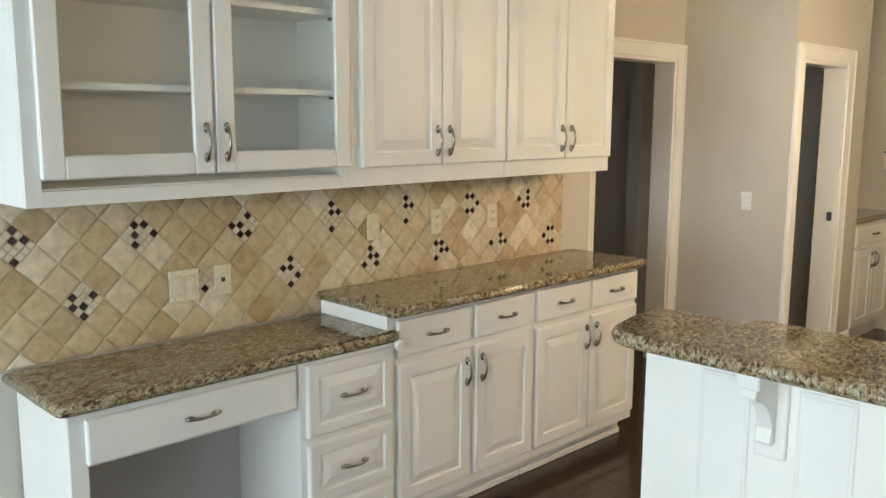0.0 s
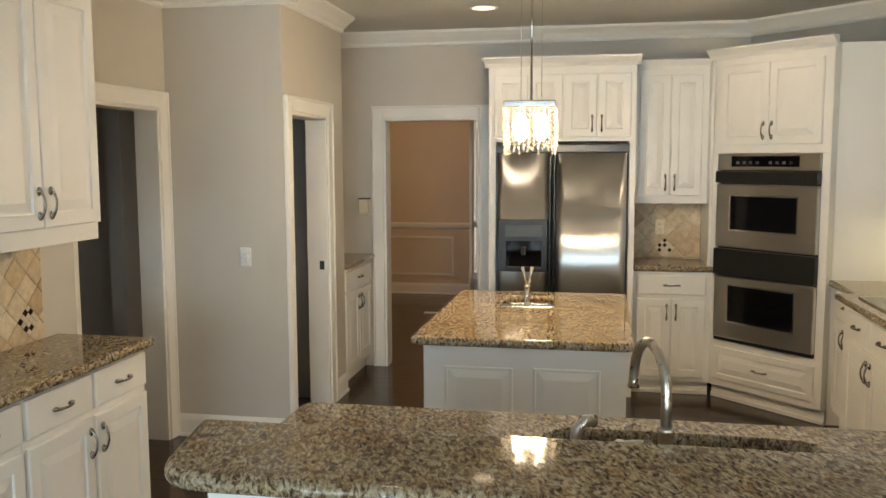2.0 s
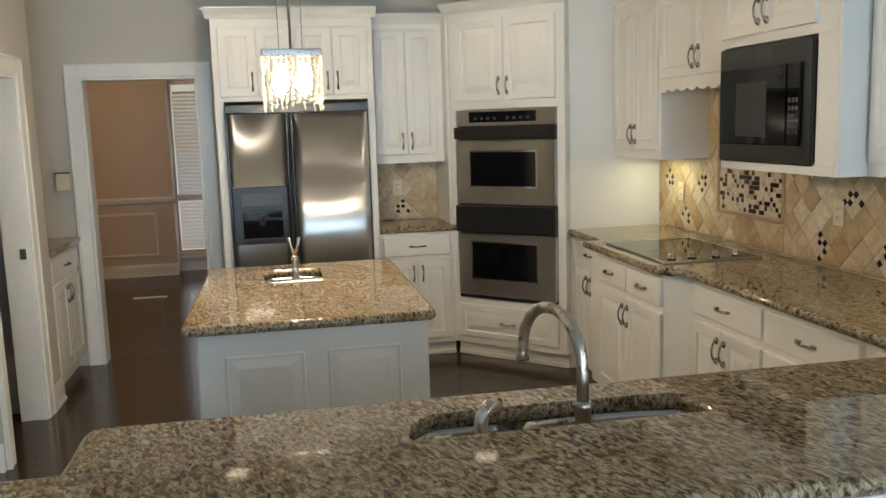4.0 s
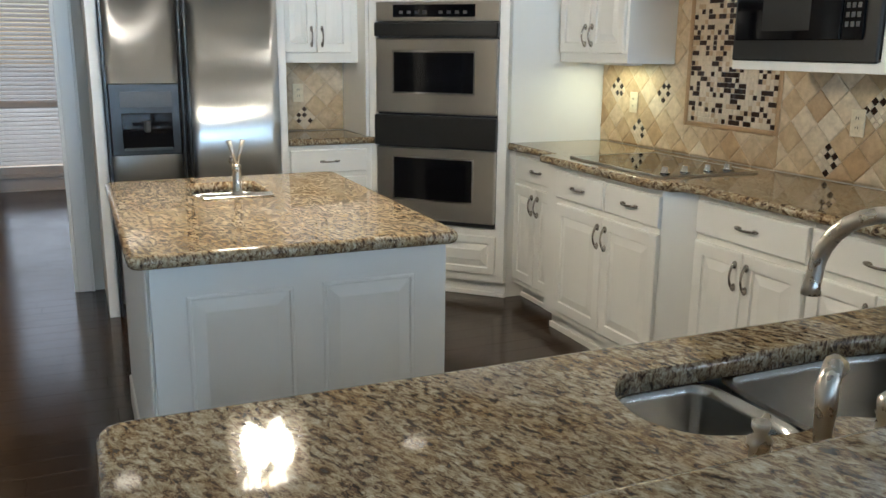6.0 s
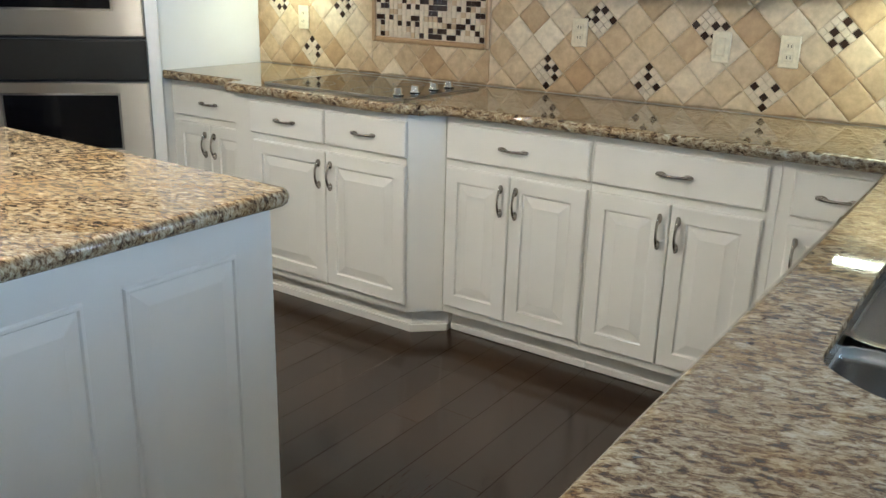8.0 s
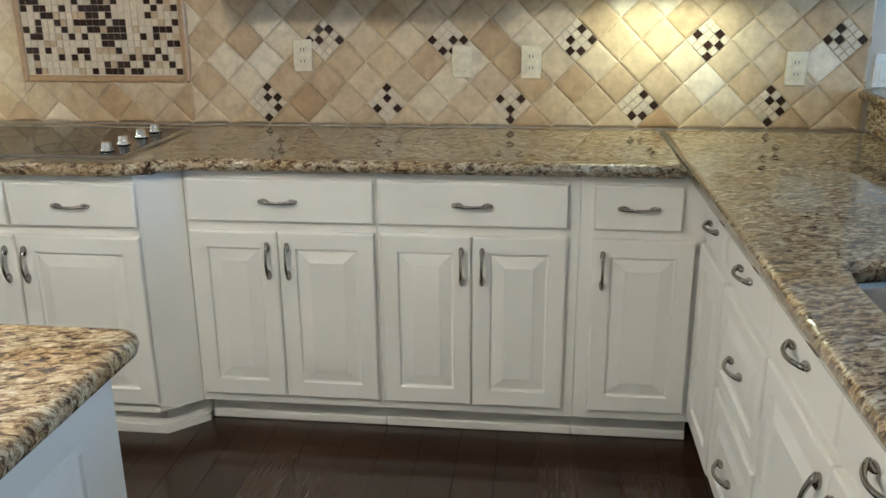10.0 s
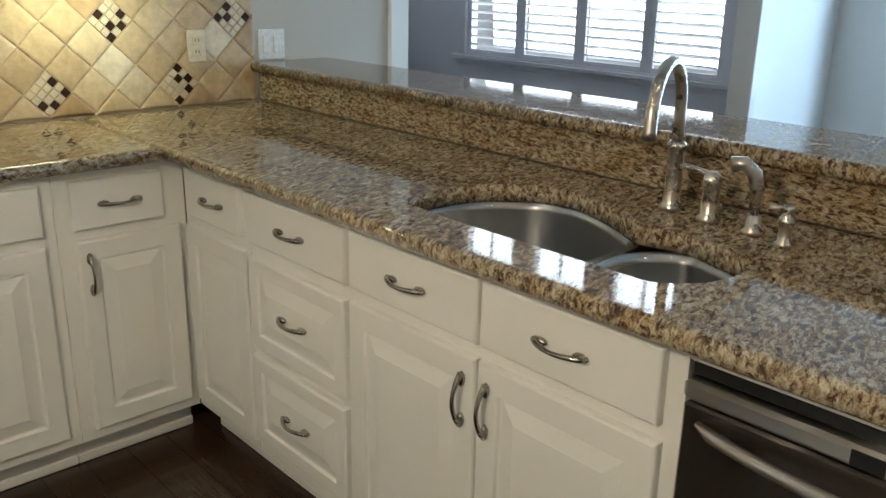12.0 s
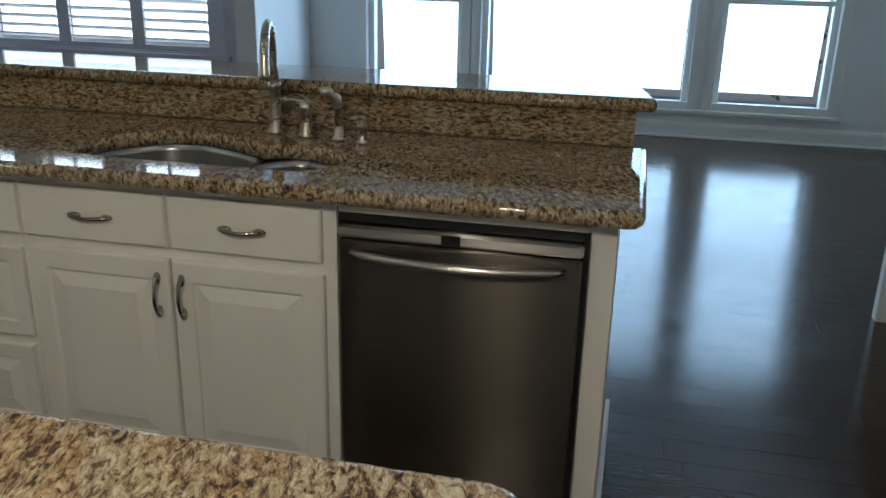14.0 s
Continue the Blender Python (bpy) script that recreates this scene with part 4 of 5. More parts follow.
tagged(rise, "white painted riser between the desk and the worktop", "panel")
ros = thing("corner_rosette", pose(-2.033, 2.40, 0.80, 0, 90, 0), "small round white wooden rosette at the desk corner", "trim")
bm = bmesh.new()
lathe(bm, [(0.016, -0.012), (0.020, 0.0), (0.020, 0.01), (0.012, 0.016), (0.008, 0.012)])
part("knob", bm, WHITE, ros)

# ---- wall cabinets ----


def wall_cabinet(x, y, turn, width, depth, z0, z1, label, fronts, group="kitchen wall cabinets", hollow=False, front_rail=0.05):
    ob = thing("wall_cabinet", pose(x, y, 0, 0, 0, turn), label, "cabinet", group)
    if hollow:
        for board, a, b in (("side_board", (0, 0.02, z0), (0.018, depth, z1)), ("side_board", (width - 0.018, 0.02, z0), (width, depth, z1)), ("bottom_board", (0.018, 0.02, z0), (width - 0.018, depth, z0 + 0.05)), ("top_board", (0.018, 0.02, z1 - 0.02), (width - 0.018, depth, z1)), ("back_board", (0.018, depth - 0.012, z0 + 0.05), (width - 0.018, depth, z1 - 0.02))):
            part(board, boxes((a, b)), WHITE, ob)
        bm = bmesh.new()
        frame_bars(bm, 0, width, z0, z1, 0.045, 0.0, 0.0195, 0.001)
        part("face_frame", bm, WHITE, ob)
    else:
        part("body", boxes(((0, 0, z0), (width, depth, z1)), bevel=0.002), WHITE, ob)
    fronts(ob)
    return ob


def cornice(x, y, turn, length, z, label="white painted crown on the wall cabinets", drop=0.07):
    return moulding("cabinet_crown_trim", x, y, turn, length, [(-0.01, z), (0.055, z), (0.055, z - 0.012), (0.045, z - 0.02), (0.02, z - 0.045), (0.008, z - drop), (-0.01, z - drop)], WHITE, label, "trim")


UX, UZ0, UZ1 = -2.185, 1.385, 2.42


def glass_doors(ob):
    for x0, x1, hx in ((0.042, 0.571, 1), (0.583, 1.12, -1)):
        bm = bmesh.new()
        frame_bars(bm, x0, x1, 1.462, 2.36, 0.066, -0.019, 0.0, 0.004)
        d = part("door", bm, WHITE, ob)
        pane = part("glass_pane", boxes(((x0 + 0.058, -0.010, 1.52), (x1 - 0.058, -0.007, 2.30))), GLASS, d)
        pane.visible_shadow = False
        pull(d, x1 - 0.03 if hx > 0 else x0 + 0.03, 1.56, True)
    for z in (1.56, 2.25):
        part("hinge", boxes(((1.086, 0.004, z), (1.113, 0.045, z + 0.028)), bevel=0.003), PEWTER, ob, "small dark metal hinge")
    for z in (1.715, 1.995):
        for x in (0.03, 1.103):
            part("shelf_pin", boxes(((x - 0.006, 0.06, z - 0.012), (x + 0.006, 0.085, z - 0.001)), bevel=0.002), PEWTER, ob)
        part("shelf", boxes(((0.019, 0.03, z), (1.114, 0.30, z + 0.02))), WHITE, ob)


UD = UX - W_X - 0.013
wall_cabinet(UX, 1.17, 90, 1.133, UD, UZ0, UZ1, "white painted wall cabinet with two clear glass doors and shelves", glass_doors, "desk wall cabinets", True)


def left_doors(cells):
    def make(ob):
        for x0, x1, s in cells:
            door_front(ob, x0, x1, 1.455, 2.36, (s, -1))
    return make


wall_cabinet(UX, 2.304, 90, 0.838, UD, UZ0, UZ1, "white painted wall cabinet with two tall raised-panel doors", left_doors([(0.04, 0.445, 1), (0.452, 0.83, -1)]), "desk wall cabinets")
wall_cabinet(UX, 3.143, 90, 0.775, UD, UZ0, UZ1, "white painted wall cabinet with two tall raised-panel doors", left_doors([(0.004, 0.40, 1), (0.408, 0.77, -1)]), "desk wall cabinets")
cornice(UX, 1.17, 90, 2.748 + 0.055, UZ1 + 0.04)
cornice(UX, 3.918, 180, UD + 0.055, UZ1 + 0.04)

# right wall, facing west
RX = 1.639
RD = E_X - RX - 0.013


def pair(z0, z1, cells, low=True):
    def make(ob):
        for x0, x1, s in cells:
            door_front(ob, x0, x1, z0, z1, (s, -1 if low else 1))
    return make


wall_cabinet(RX, 6.372, -90, 0.662, RD, 1.41, 2.40, "white painted wall cabinet with two narrow raised-panel doors", pair(1.462, 2.34, [(0.012, 0.322, 1), (0.326, 0.642, -1)]))


def hood_fronts(ob):
    for x0, x1, s in ((0.012, 0.452, 1), (0.456, 0.90, -1)):
        door_front(ob, x0, x1, 1.868, 2.34, (s, -1))
    bm = bmesh.new()
    pts, n = [(0.0, 1.86)], 8
    for k in range(n):
        for j in range(6):
            u = j / 5
            pts.append((0.91 * (k + u) / n, 1.79 - 0.018 * math.sin(math.pi * u) + 0.018))
    pts.append((0.91, 1.86))
    a = [bm.verts.new((px, -0.012, pz)) for px, pz in pts]
    b = [bm.verts.new((px, 0.008, pz)) for px, pz in pts]
    for k in range(len(pts)):
        try:
            bm.faces.new((a[k], a[(k + 1) % len(pts)], b[(k + 1) % len(pts)], b[k]))
        except ValueError:
            pass
    bm.faces.new(a)
    bm.faces.new(b[::-1])
    part("valance", bm, WHITE, ob, "white scalloped wooden valance")


wall_cabinet(RX, 5.709, -90, 0.912, RD, 1.85, 2.40, "white painted cabinet over the cooktop with a scalloped valance", hood_fronts)
MX = 1.515
mw_cab = thing("microwave_cabinet", pose(MX, 4.796, 0, 0, 0, -90), "deep white painted wall cabinet housing the microwave", "cabinet")
MWD, MWW = E_X - MX - 0.013, 0.86
for nm, a, b in (("side_panel", (0, 0, 1.41), (0.02, MWD, 2.44)), ("side_panel", (MWW - 0.02, 0, 1.41), (MWW, MWD, 2.44)), ("bottom_panel", (0.02, 0, 1.41), (MWW - 0.02, MWD, 1.452)), ("body", (0.02, 0, 1.955), (MWW - 0.02, MWD, 2.44)), ("stile", (0.02, 0, 1.452), (0.024, 0.02, 1.955)), ("stile", (0.718, 0, 1.452), (MWW - 0.02, 0.02, 1.955))):
    part(nm, boxes((a, b), bevel=0.0015), WHITE, mw_cab)
door_front(mw_cab, 0.015, 0.365, 1.995, 2.38, (1, -1))
door_front(mw_cab, 0.369, 0.72, 1.995, 2.38, (-1, -1))
mw = thing("microwave_oven", pose(MX, 4.796, 0, 0, 0, -90), "black built-in microwave with a dark glass door", "microwave")
part("trim_frame", boxes(((0.012, -0.018, 1.446), (0.716, 0.0, 1.948)), bevel=0.006), BLACK, mw)
part("body", boxes(((0.03, 0.0, 1.46), (0.70, 0.36, 1.94))), GREY_PLASTIC, mw)
part("door", boxes(((0.035, -0.030, 1.525), (0.56, -0.018, 1.855)), bevel=0.004), BLACK_GLASS, mw)
part("window", boxes(((0.18, -0.0315, 1.56), (0.42, -0.0302, 1.79)), bevel=0.001), BLACK, mw)
part("control_panel", boxes(((0.565, -0.029, 1.525), (0.655, -0.018, 1.855)), bevel=0.004), BLACK_GLASS, mw)
for r_ in range(5):
    for c_ in range(3):
        part("button", boxes(((0.578 + c_ * 0.024, -0.0305, 1.57 + r_ * 0.032), (0.594 + c_ * 0.024, -0.029, 1.588 + r_ * 0.032)), bevel=0.0005), GREY_PLASTIC, mw)
for k in range(5):
    part("vent_slot", boxes(((0.32, -0.0195, 1.885 + k * 0.009), (0.44, -0.018, 1.889 + k * 0.009))), GREY_PLASTIC, mw)
wall_cabinet(RX, 3.934, -90, 0.68, RD, 1.41, 2.40, "white painted wall cabinet with two raised-panel doors", pair(1.462, 2.34, [(0.02, 0.335, 1), (0.345, 0.66, -1)]))
wall_cabinet(RX, 3.252, -90, 0.68, RD, 1.41, 2.40, "white painted wall cabinet with two raised-panel doors", pair(1.462, 2.34, [(0.02, 0.335, 1), (0.345, 0.66, -1)]))
cornice(RX, 6.372, -90, 1.58, 2.44)
cornice(MX, 4.80, -90, 0.87, 2.49)
cornice(RX, 3.93, -90, 1.36, 2.44)
for y in (6.05, 3.22):
    ob = thing("undercabinet_light", pose(1.80, y, 1.41), "slim white light bar under the wall cabinet, lit", "lamp", "undercabinet lights")
    part("housing", boxes(((-0.04, -0.2, -0.012), (0.04, 0.2, 0.0)), bevel=0.002), WHITE_PLASTIC, ob)

# ---- oven tower, facing south-west ----
OL = Vector((0.655, 6.958))
tower = thing("oven_cabinet", pose(OL.x, OL.y, 0, 0, 0, -45), "tall white painted diagonal cabinet round the double oven", "cabinet")
TW = 0.88
part("lower_body", boxes(((0, 0, 0.10), (TW, 0.5, 0.43)), bevel=0.002), WHITE, tower)
part("toe_kick", boxes(((0.0, 0.05, 0.0), (TW, 0.45, 0.099))), WHITE, tower)
part("shoe_moulding", boxes(((0, 0.037, 0.0), (TW, 0.049, 0.03)), bevel=0.004), WHITE, tower)
part("upper_body", boxes(((0, 0, 1.745), (TW, 0.5, 2.42)), bevel=0.002), WHITE, tower)
part("stile", boxes(((0, 0, 0.43), (0.056, 0.5, 1.745))), WHITE, tower)
part("stile", boxes(((TW - 0.056, 0, 0.43), (TW, 0.5, 1.745))), WHITE, tower)
drawer_front(tower, 0.05, 0.83, 0.15, 0.385, True)
door_front(tower, 0.06, 0.438, 1.80, 2.34, (1, -1))
door_front(tower, 0.442, 0.82, 1.80, 2.34, (-1, -1))
cornice(OL.x - 0.03, OL.y + 0.03, -45, TW + 0.06, 2.46)
oven = thing("double_oven", pose(OL.x, OL.y, 0, 0, 0, -45), "stainless steel double wall oven with black glass windows", "oven")
part("body", boxes(((0.06, 0.005, 0.432), (TW - 0.06, 0.48, 1.742))), GREY_PLASTIC, oven)
O0, O1 = 0.058, TW - 0.058
part("control_panel", boxes(((O0, -0.022, 1.632), (O1, 0.004, 1.742)), bevel=0.003), STEEL_H, oven)
part("display", boxes(((O0 + 0.11, -0.0235, 1.655), (O1 - 0.14, -0.022, 1.725)), bevel=0.001), BLACK_GLASS, oven)
for k in range(9):
    if k == 4:
        continue
    part("button", boxes(((O0 + 0.15 + k * 0.05, -0.0243, 1.672), (O0 + 0.175 + k * 0.05, -0.0236, 1.69)), bevel=0.0004), GREY_PLASTIC, oven)


def oven_door(z0, z1, w0, w1, strip):
    d = part("door", boxes(((O0, -0.034, z0), (O1, 0.004, z1)), bevel=0.006), STEEL_H, oven)
    part("window", boxes(((O0 + 0.12, -0.0358, w0), (O1 - 0.14, -0.0335, w1)), bevel=0.001), BLACK_GLASS, d)
    part("window_rim", boxes(((O0 + 0.11, -0.0348, w0 - 0.010), (O1 - 0.13, -0.0336, w1 + 0.010)), bevel=0.0005), CHROME, d)
    part("vent_strip", boxes(((O0 - 0.006, -0.045, strip[0]), (O1 + 0.004, 0.004, strip[1])), bevel=0.006), BLACK, oven)
    return d


oven_door(1.10, 1.535, 1.225, 1.455, (1.545, 1.625))
oven_door(0.462, 0.895, 0.585, 0.835, (0.905, 1.088))
part("bottom_trim", boxes(((O0, -0.02, 0.435), (O1, 0.004, 0.457)), bevel=0.002), BLACK, oven)
tside = part("tower_side_panel", boxes(((1.30, 6.382, 0.0), (E_X - 0.001, 6.402, 2.42)), bevel=0.001), WHITE)
tagged(tside, "tall white painted side panel of the oven cabinet", "panel")

# ---- refrigerator and its surround ----
RFX, RFY = -0.86, 6.81
fr = thing("refrigerator", pose(RFX, RFY, 0), "stainless steel side-by-side refrigerator with black dispenser", "refrigerator")
part("body", boxes(((0.002, 0.0, 0.0), (0.925, 0.62, 1.79)), bevel=0.003), GREY_PLASTIC, fr)


def fridge_door(x0, x1, z0, z1):
    bm = bmesh.new()
    n, prof = 10, []
    for k in range(n + 1):
        u = k / n
        prof.append((x0 + (x1 - x0) * u, -0.045 - 0.012 * (1 - (2 * u - 1) ** 4)))
    lo, hi = [bm.verts.new((px, py, z0)) for px, py in prof], [bm.verts.new((px, py, z1)) for px, py in prof]
    bl, bh = [bm.verts.new((px, -0.002, z0)) for px, py in prof], [bm.verts.new((px, -0.002, z1)) for px, py in prof]
    for k in range(n):
        bm.faces.new((lo[k], lo[k + 1], hi[k + 1], hi[k])).smooth = True
        bm.faces.new((bl[k], bh[k], bh[k + 1], bl[k + 1]))
        bm.faces.new((hi[k], hi[k + 1], bh[k + 1], bh[k]))
        bm.faces.new((lo[k], bl[k], bl[k + 1], lo[k + 1]))
    bm.faces.new((lo[0], hi[0], bh[0], bl[0]))
    bm.faces.new((lo[-1], bl[-1], bh[-1], hi[-1]))
    return part("door", bm, STEEL_V, fr)


fz = fridge_door(0.016, 0.374, 0.09, 1.752)
fridge_door(0.432, 0.916, 0.09, 1.752)
part("top_grille", boxes(((0.0, -0.05, 1.757), (0.925, 0.0, 1.812)), bevel=0.004), BLACK, fr)
part("kick_grille", boxes(((0.01, -0.02, 0.0), (0.915, 0.0, 0.085)), bevel=0.003), BLACK, fr)
part("edge_trim", boxes(((-0.001, -0.055, 0.09), (0.0145, 0.0, 1.757)), bevel=0.002), BLACK, fr)
for x0, x1 in ((0.376, 0.400), (0.406, 0.430)):
    part("handle", boxes(((x0, -0.085, 0.20), (x1, -0.0, 1.755)), bevel=0.009), BLACK, fr, "long black door handle")
disp = part("dispenser", boxes(((0.016, -0.068, 0.908), (0.374, -0.052, 1.285)), bevel=0.006), BLACK, fr, "black ice and water dispenser")
part("recess", boxes(((0.075, -0.0695, 0.945), (0.33, -0.0675, 1.13)), bevel=0.001), BLACK_GLASS, disp)
part("control_strip", boxes(((0.07, -0.0705, 1.16), (0.335, -0.068, 1.245)), bevel=0.002), GREY_PLASTIC, disp)
bm = bmesh.new()
lathe(bm, [(0.012, 0.0), (0.018, 0.01), (0.016, 0.05), (0.02, 0.06)], (0.2, -0.078, 1.03), 10)
part("paddle", bm, GREY_PLASTIC, disp)
part("drip_tray", boxes(((0.08, -0.085, 0.935), (0.325, -0.068, 0.948)), bevel=0.003), GREY_PLASTIC, disp)

sur = thing("refrigerator_surround", pose(-0.92, 6.828, 0), "white painted cabinet over and beside the refrigerator", "cabinet")
SD = N_Y - 6.828 - 0.001
part("side_panel", boxes(((0, 0, 0), (0.056, SD, 2.36)), bevel=0.002), WHITE, sur)
part("side_panel", boxes(((0.99, 0, 0), (1.035, SD, 2.36)), bevel=0.002), WHITE, sur)
part("body", boxes(((0.056, 0, 1.835), (0.99, SD, 2.36)), bevel=0.002), WHITE, sur)
for x0, x1, s in ((0.04, 0.278, 1), (0.284, 0.525, -1), (0.535, 0.762, 1), (0.768, 1.00, -1)):
    door_front(sur, x0, x1, 1.865, 2.305, (s, -1))
cornice(-0.92 - 0.03, 6.828, 0, 1.095, 2.43)
cornice(-0.92, 6.828 + SD, -90, SD, 2.43)

# small counter nook
nook = thing("nook_cabinet", pose(0.116, 6.95, 0), "white painted base cabinet in the nook beside the refrigerator", "cabinet")
ND = N_Y - 6.95 - 0.001
part("body", boxes(((0, 0, 0.10), (0.545, ND, COUNTER - 0.041)), bevel=0.002), WHITE, nook)
part("toe_kick", boxes(((0, 0.05, 0), (0.545, ND, 0.099))), WHITE, nook)
part("shoe_moulding", boxes(((0, 0.037, 0.0), (0.545, 0.049, 0.03)), bevel=0.004), WHITE, nook)
drawer_front(nook, 0.035, 0.51, FZ0, FZ1)
door_front(nook, 0.035, 0.270, DZ0, DZ1, (1, 1))
door_front(nook, 0.275, 0.51, DZ0, DZ1, (-1, 1))
nt = part("nook_countertop", slab_bm([(0.117, 6.915), (0.70, 6.915), (0.96, N_Y - 0.013), (0.117, N_Y - 0.013)], COUNTER - 0.04, COUNTER, (), 0.016), GRANITE)
tagged(nt, "small polished granite top in the nook", "countertop")
nu = wall_cabinet(0.116, 7.12, 0, 0.52, N_Y - 7.12 - 0.001, 1.385, 2.36, "tall white painted wall cabinet over the nook", pair(1.445, 2.31, [(0.035, 0.252, 1), (0.258, 0.475, -1)]))
cornice(0.115, 7.12, 0, 0.56, 2.42)
nside = part("nook_side_panel", boxes(((0.636, 6.97, COUNTER + 0.002), (0.655, N_Y - 0.014, 2.42))), WHITE)
tagged(nside, "white painted side panel closing the nook", "panel")

# ---- island ----
IX0, IX1, IY0, IY1 = -0.93, 0.03, 4.235, 5.61
isl = thing("kitchen_island", pose(0, 0, 0), "white painted island with raised panels and beadboard sides", "island")
BX0, BX1, BY0, BY1 = IX0 + 0.056, IX1 - 0.032, IY0 + 0.055, IY1 - 0.05
HOLE = (-0.64, -0.36, 5.10, 5.45)
part("body", boxes(((BX0, BY0, 0.0), (BX1, BY1, 0.72))), WHITE, isl)
bm = bmesh.new()
for a, b in (((BX0, BY0, 0.72), (BX1, BY0 + 0.02, COUNTER - 0.041)), ((BX0, BY1 - 0.02, 0.72), (BX1, BY1, COUNTER - 0.041)), ((BX0, BY0 + 0.02, 0.72), (BX0 + 0.02, BY1 - 0.02, COUNTER - 0.041)), ((BX1 - 0.02, BY0 + 0.02, 0.72), (BX1, BY1 - 0.02, COUNTER - 0.041))):
    box(bm, a, b)
part("top_frame", bm, WHITE, isl)
WI = BX1 - BX0


def sunk_panel(x0, x1, z0, z1):
    bm = bmesh.new()
    rings_face(bm, [rect_ring(x0, x1, z0, z1, i, y) for i, y in ((0.0, -0.0005), (0.004, -0.006), (0.010, -0.007), (0.014, -0.002), (0.045, -0.009), (0.05, -0.010))])
    return bm


part("front_panel", sunk_panel(BX0 + 0.092, BX0 + 0.393, 0.18, 0.812), WHITE, isl, m=pose(0, BY0, 0))
part("front_panel", sunk_panel(BX0 + 0.478, BX0 + 0.765, 0.18, 0.815), WHITE, isl, m=pose(0, BY0, 0))
bead = link_mesh("beadboard", boxes(((-0.012, 0.006, 0.13), (0.0, 0.059, COUNTER - 0.045)), bevel=0.006), WHITE)
k = 0
while BY0 + 0.03 + (k + 1) * 0.065 < BY1:
    part("beadboard", bead, None, isl, m=pose(BX0, BY0 + 0.03 + k * 0.065, 0))
    k += 1
for a, b in (((BX0 - 0.012, BY0 - 0.012, 0), (BX1 + 0.012, BY0 - 0.0005, 0.12)), ((BX0 - 0.02, BY0 - 0.0004, 0), (BX0 - 0.0005, BY1, 0.13)), ((BX1 + 0.0005, BY0 - 0.0004, 0), (BX1 + 0.012, BY1, 0.12))):
    part("plinth", boxes((a, b), bevel=0.004), WHITE, isl)
hole = rounded([(HOLE[0], HOLE[2]), (HOLE[1], HOLE[2]), (HOLE[1], HOLE[3]), (HOLE[0], HOLE[3])], 0.05, 4)
it = part("island_top", slab_bm(rounded([(IX0, IY0), (IX1, IY0), (IX1, IY1), (IX0, IY1)], 0.05, 6), COUNTER - 0.04, COUNTER, [hole], 0.018), GRANITE)
tagged(it, "polished speckled granite island top with rounded edge", "countertop")
bs = thing("bar_sink", pose(0, 0, 0), "small stainless steel bar sink in the island", "sink")
bm = bmesh.new()
bowl(bm, hole, COUNTER - 0.041, 0.16)
part("bowl", bm, SINK, bs)
part("deck_plate", boxes(((-0.62, 5.045, COUNTER + 0.0005), (-0.36, 5.12, COUNTER + 0.006)), bevel=0.003), SINK, bs)
bt = thing("bar_faucet", pose(-0.49, 5.085, COUNTER + 0.006), "brushed nickel bar faucet with two raised levers", "faucet")
bm = bmesh.new()
lathe(bm, [(0.022, 0), (0.022, 0.006), (0.016, 0.012), (0.0155, 0.09), (0.018, 0.10), (0.014, 0.112)], sides=12)
part("base", bm, NICKEL, bt)
bm = bmesh.new()
tube(bm, [(0, 0, 0.09), (0, 0.05, 0.115), (0, 0.11, 0.12), (0, 0.12, 0.105)], 0.009, 10)
part("spout", bm, NICKEL, bt)
for s in (-1, 1):
    bm = bmesh.new()
    tube(bm, [(0, 0, 0.105), (s * 0.012, -0.002, 0.15), (s * 0.026, -0.006, 0.20)], [0.007, 0.006, 0.010], 8)
    part("lever", bm, NICKEL, bt)

# ---- cooktop ----
ck = thing("cooktop", pose(0, 0, 0), "black glass electric cooktop with chrome knobs", "cooktop")
part("glass", slab_bm(rounded([(1.285, 4.90), (1.80, 4.90), (1.80, 5.64), (1.285, 5.64)], 0.012, 3), COUNTER + 0.0005, COUNTER + 0.008, (), 0.002), BLACK_GLASS, ck)
bm = bmesh.new()
for a, b in (((1.279, 4.894, 0.9455), (1.2845, 5.646, 0.9545)), ((1.8005, 4.894, 0.9455), (1.806, 5.646, 0.9545)), ((1.2845, 4.894, 0.9455), (1.8005, 4.8995, 0.9545)), ((1.2845, 5.6405, 0.9455), (1.8005, 5.646, 0.9545))):
    box(bm, a, b)
part("trim", bm, STEEL_H, ck)
for k, x in enumerate((1.36, 1.47, 1.60, 1.71)):
    bm = bmesh.new()
    lathe(bm, [(0.022, 0), (0.022, 0.006), (0.017, 0.008), (0.016, 0.026), (0.013, 0.03)], (x, 4.985, COUNTER + 0.008), 14)
    part("knob", bm, CHROME, ck)
for x, y, r0 in ((1.42, 5.17, 0.085), (1.67, 5.17, 0.07), (1.42, 5.46, 0.07), (1.67, 5.46, 0.09)):
    bm = bmesh.new()
    for a, b in zip(*[[j for j in range(32)], [(j + 1) % 32 for j in range(32)]]):
        q = [(math.cos(2 * math.pi * u / 32), math.sin(2 * math.pi * u / 32)) for u in (a, b)]
        bm.faces.new([bm.verts.new((x + c * rr, y + s_ * rr, COUNTER + 0.0084)) for rr, (c, s_) in ((r0, q[0]), (r0, q[1]), (r0 - 0.004, q[1]), (r0 - 0.004, q[0]))])
    part("burner_ring", bm, GREY_PLASTIC, ck)

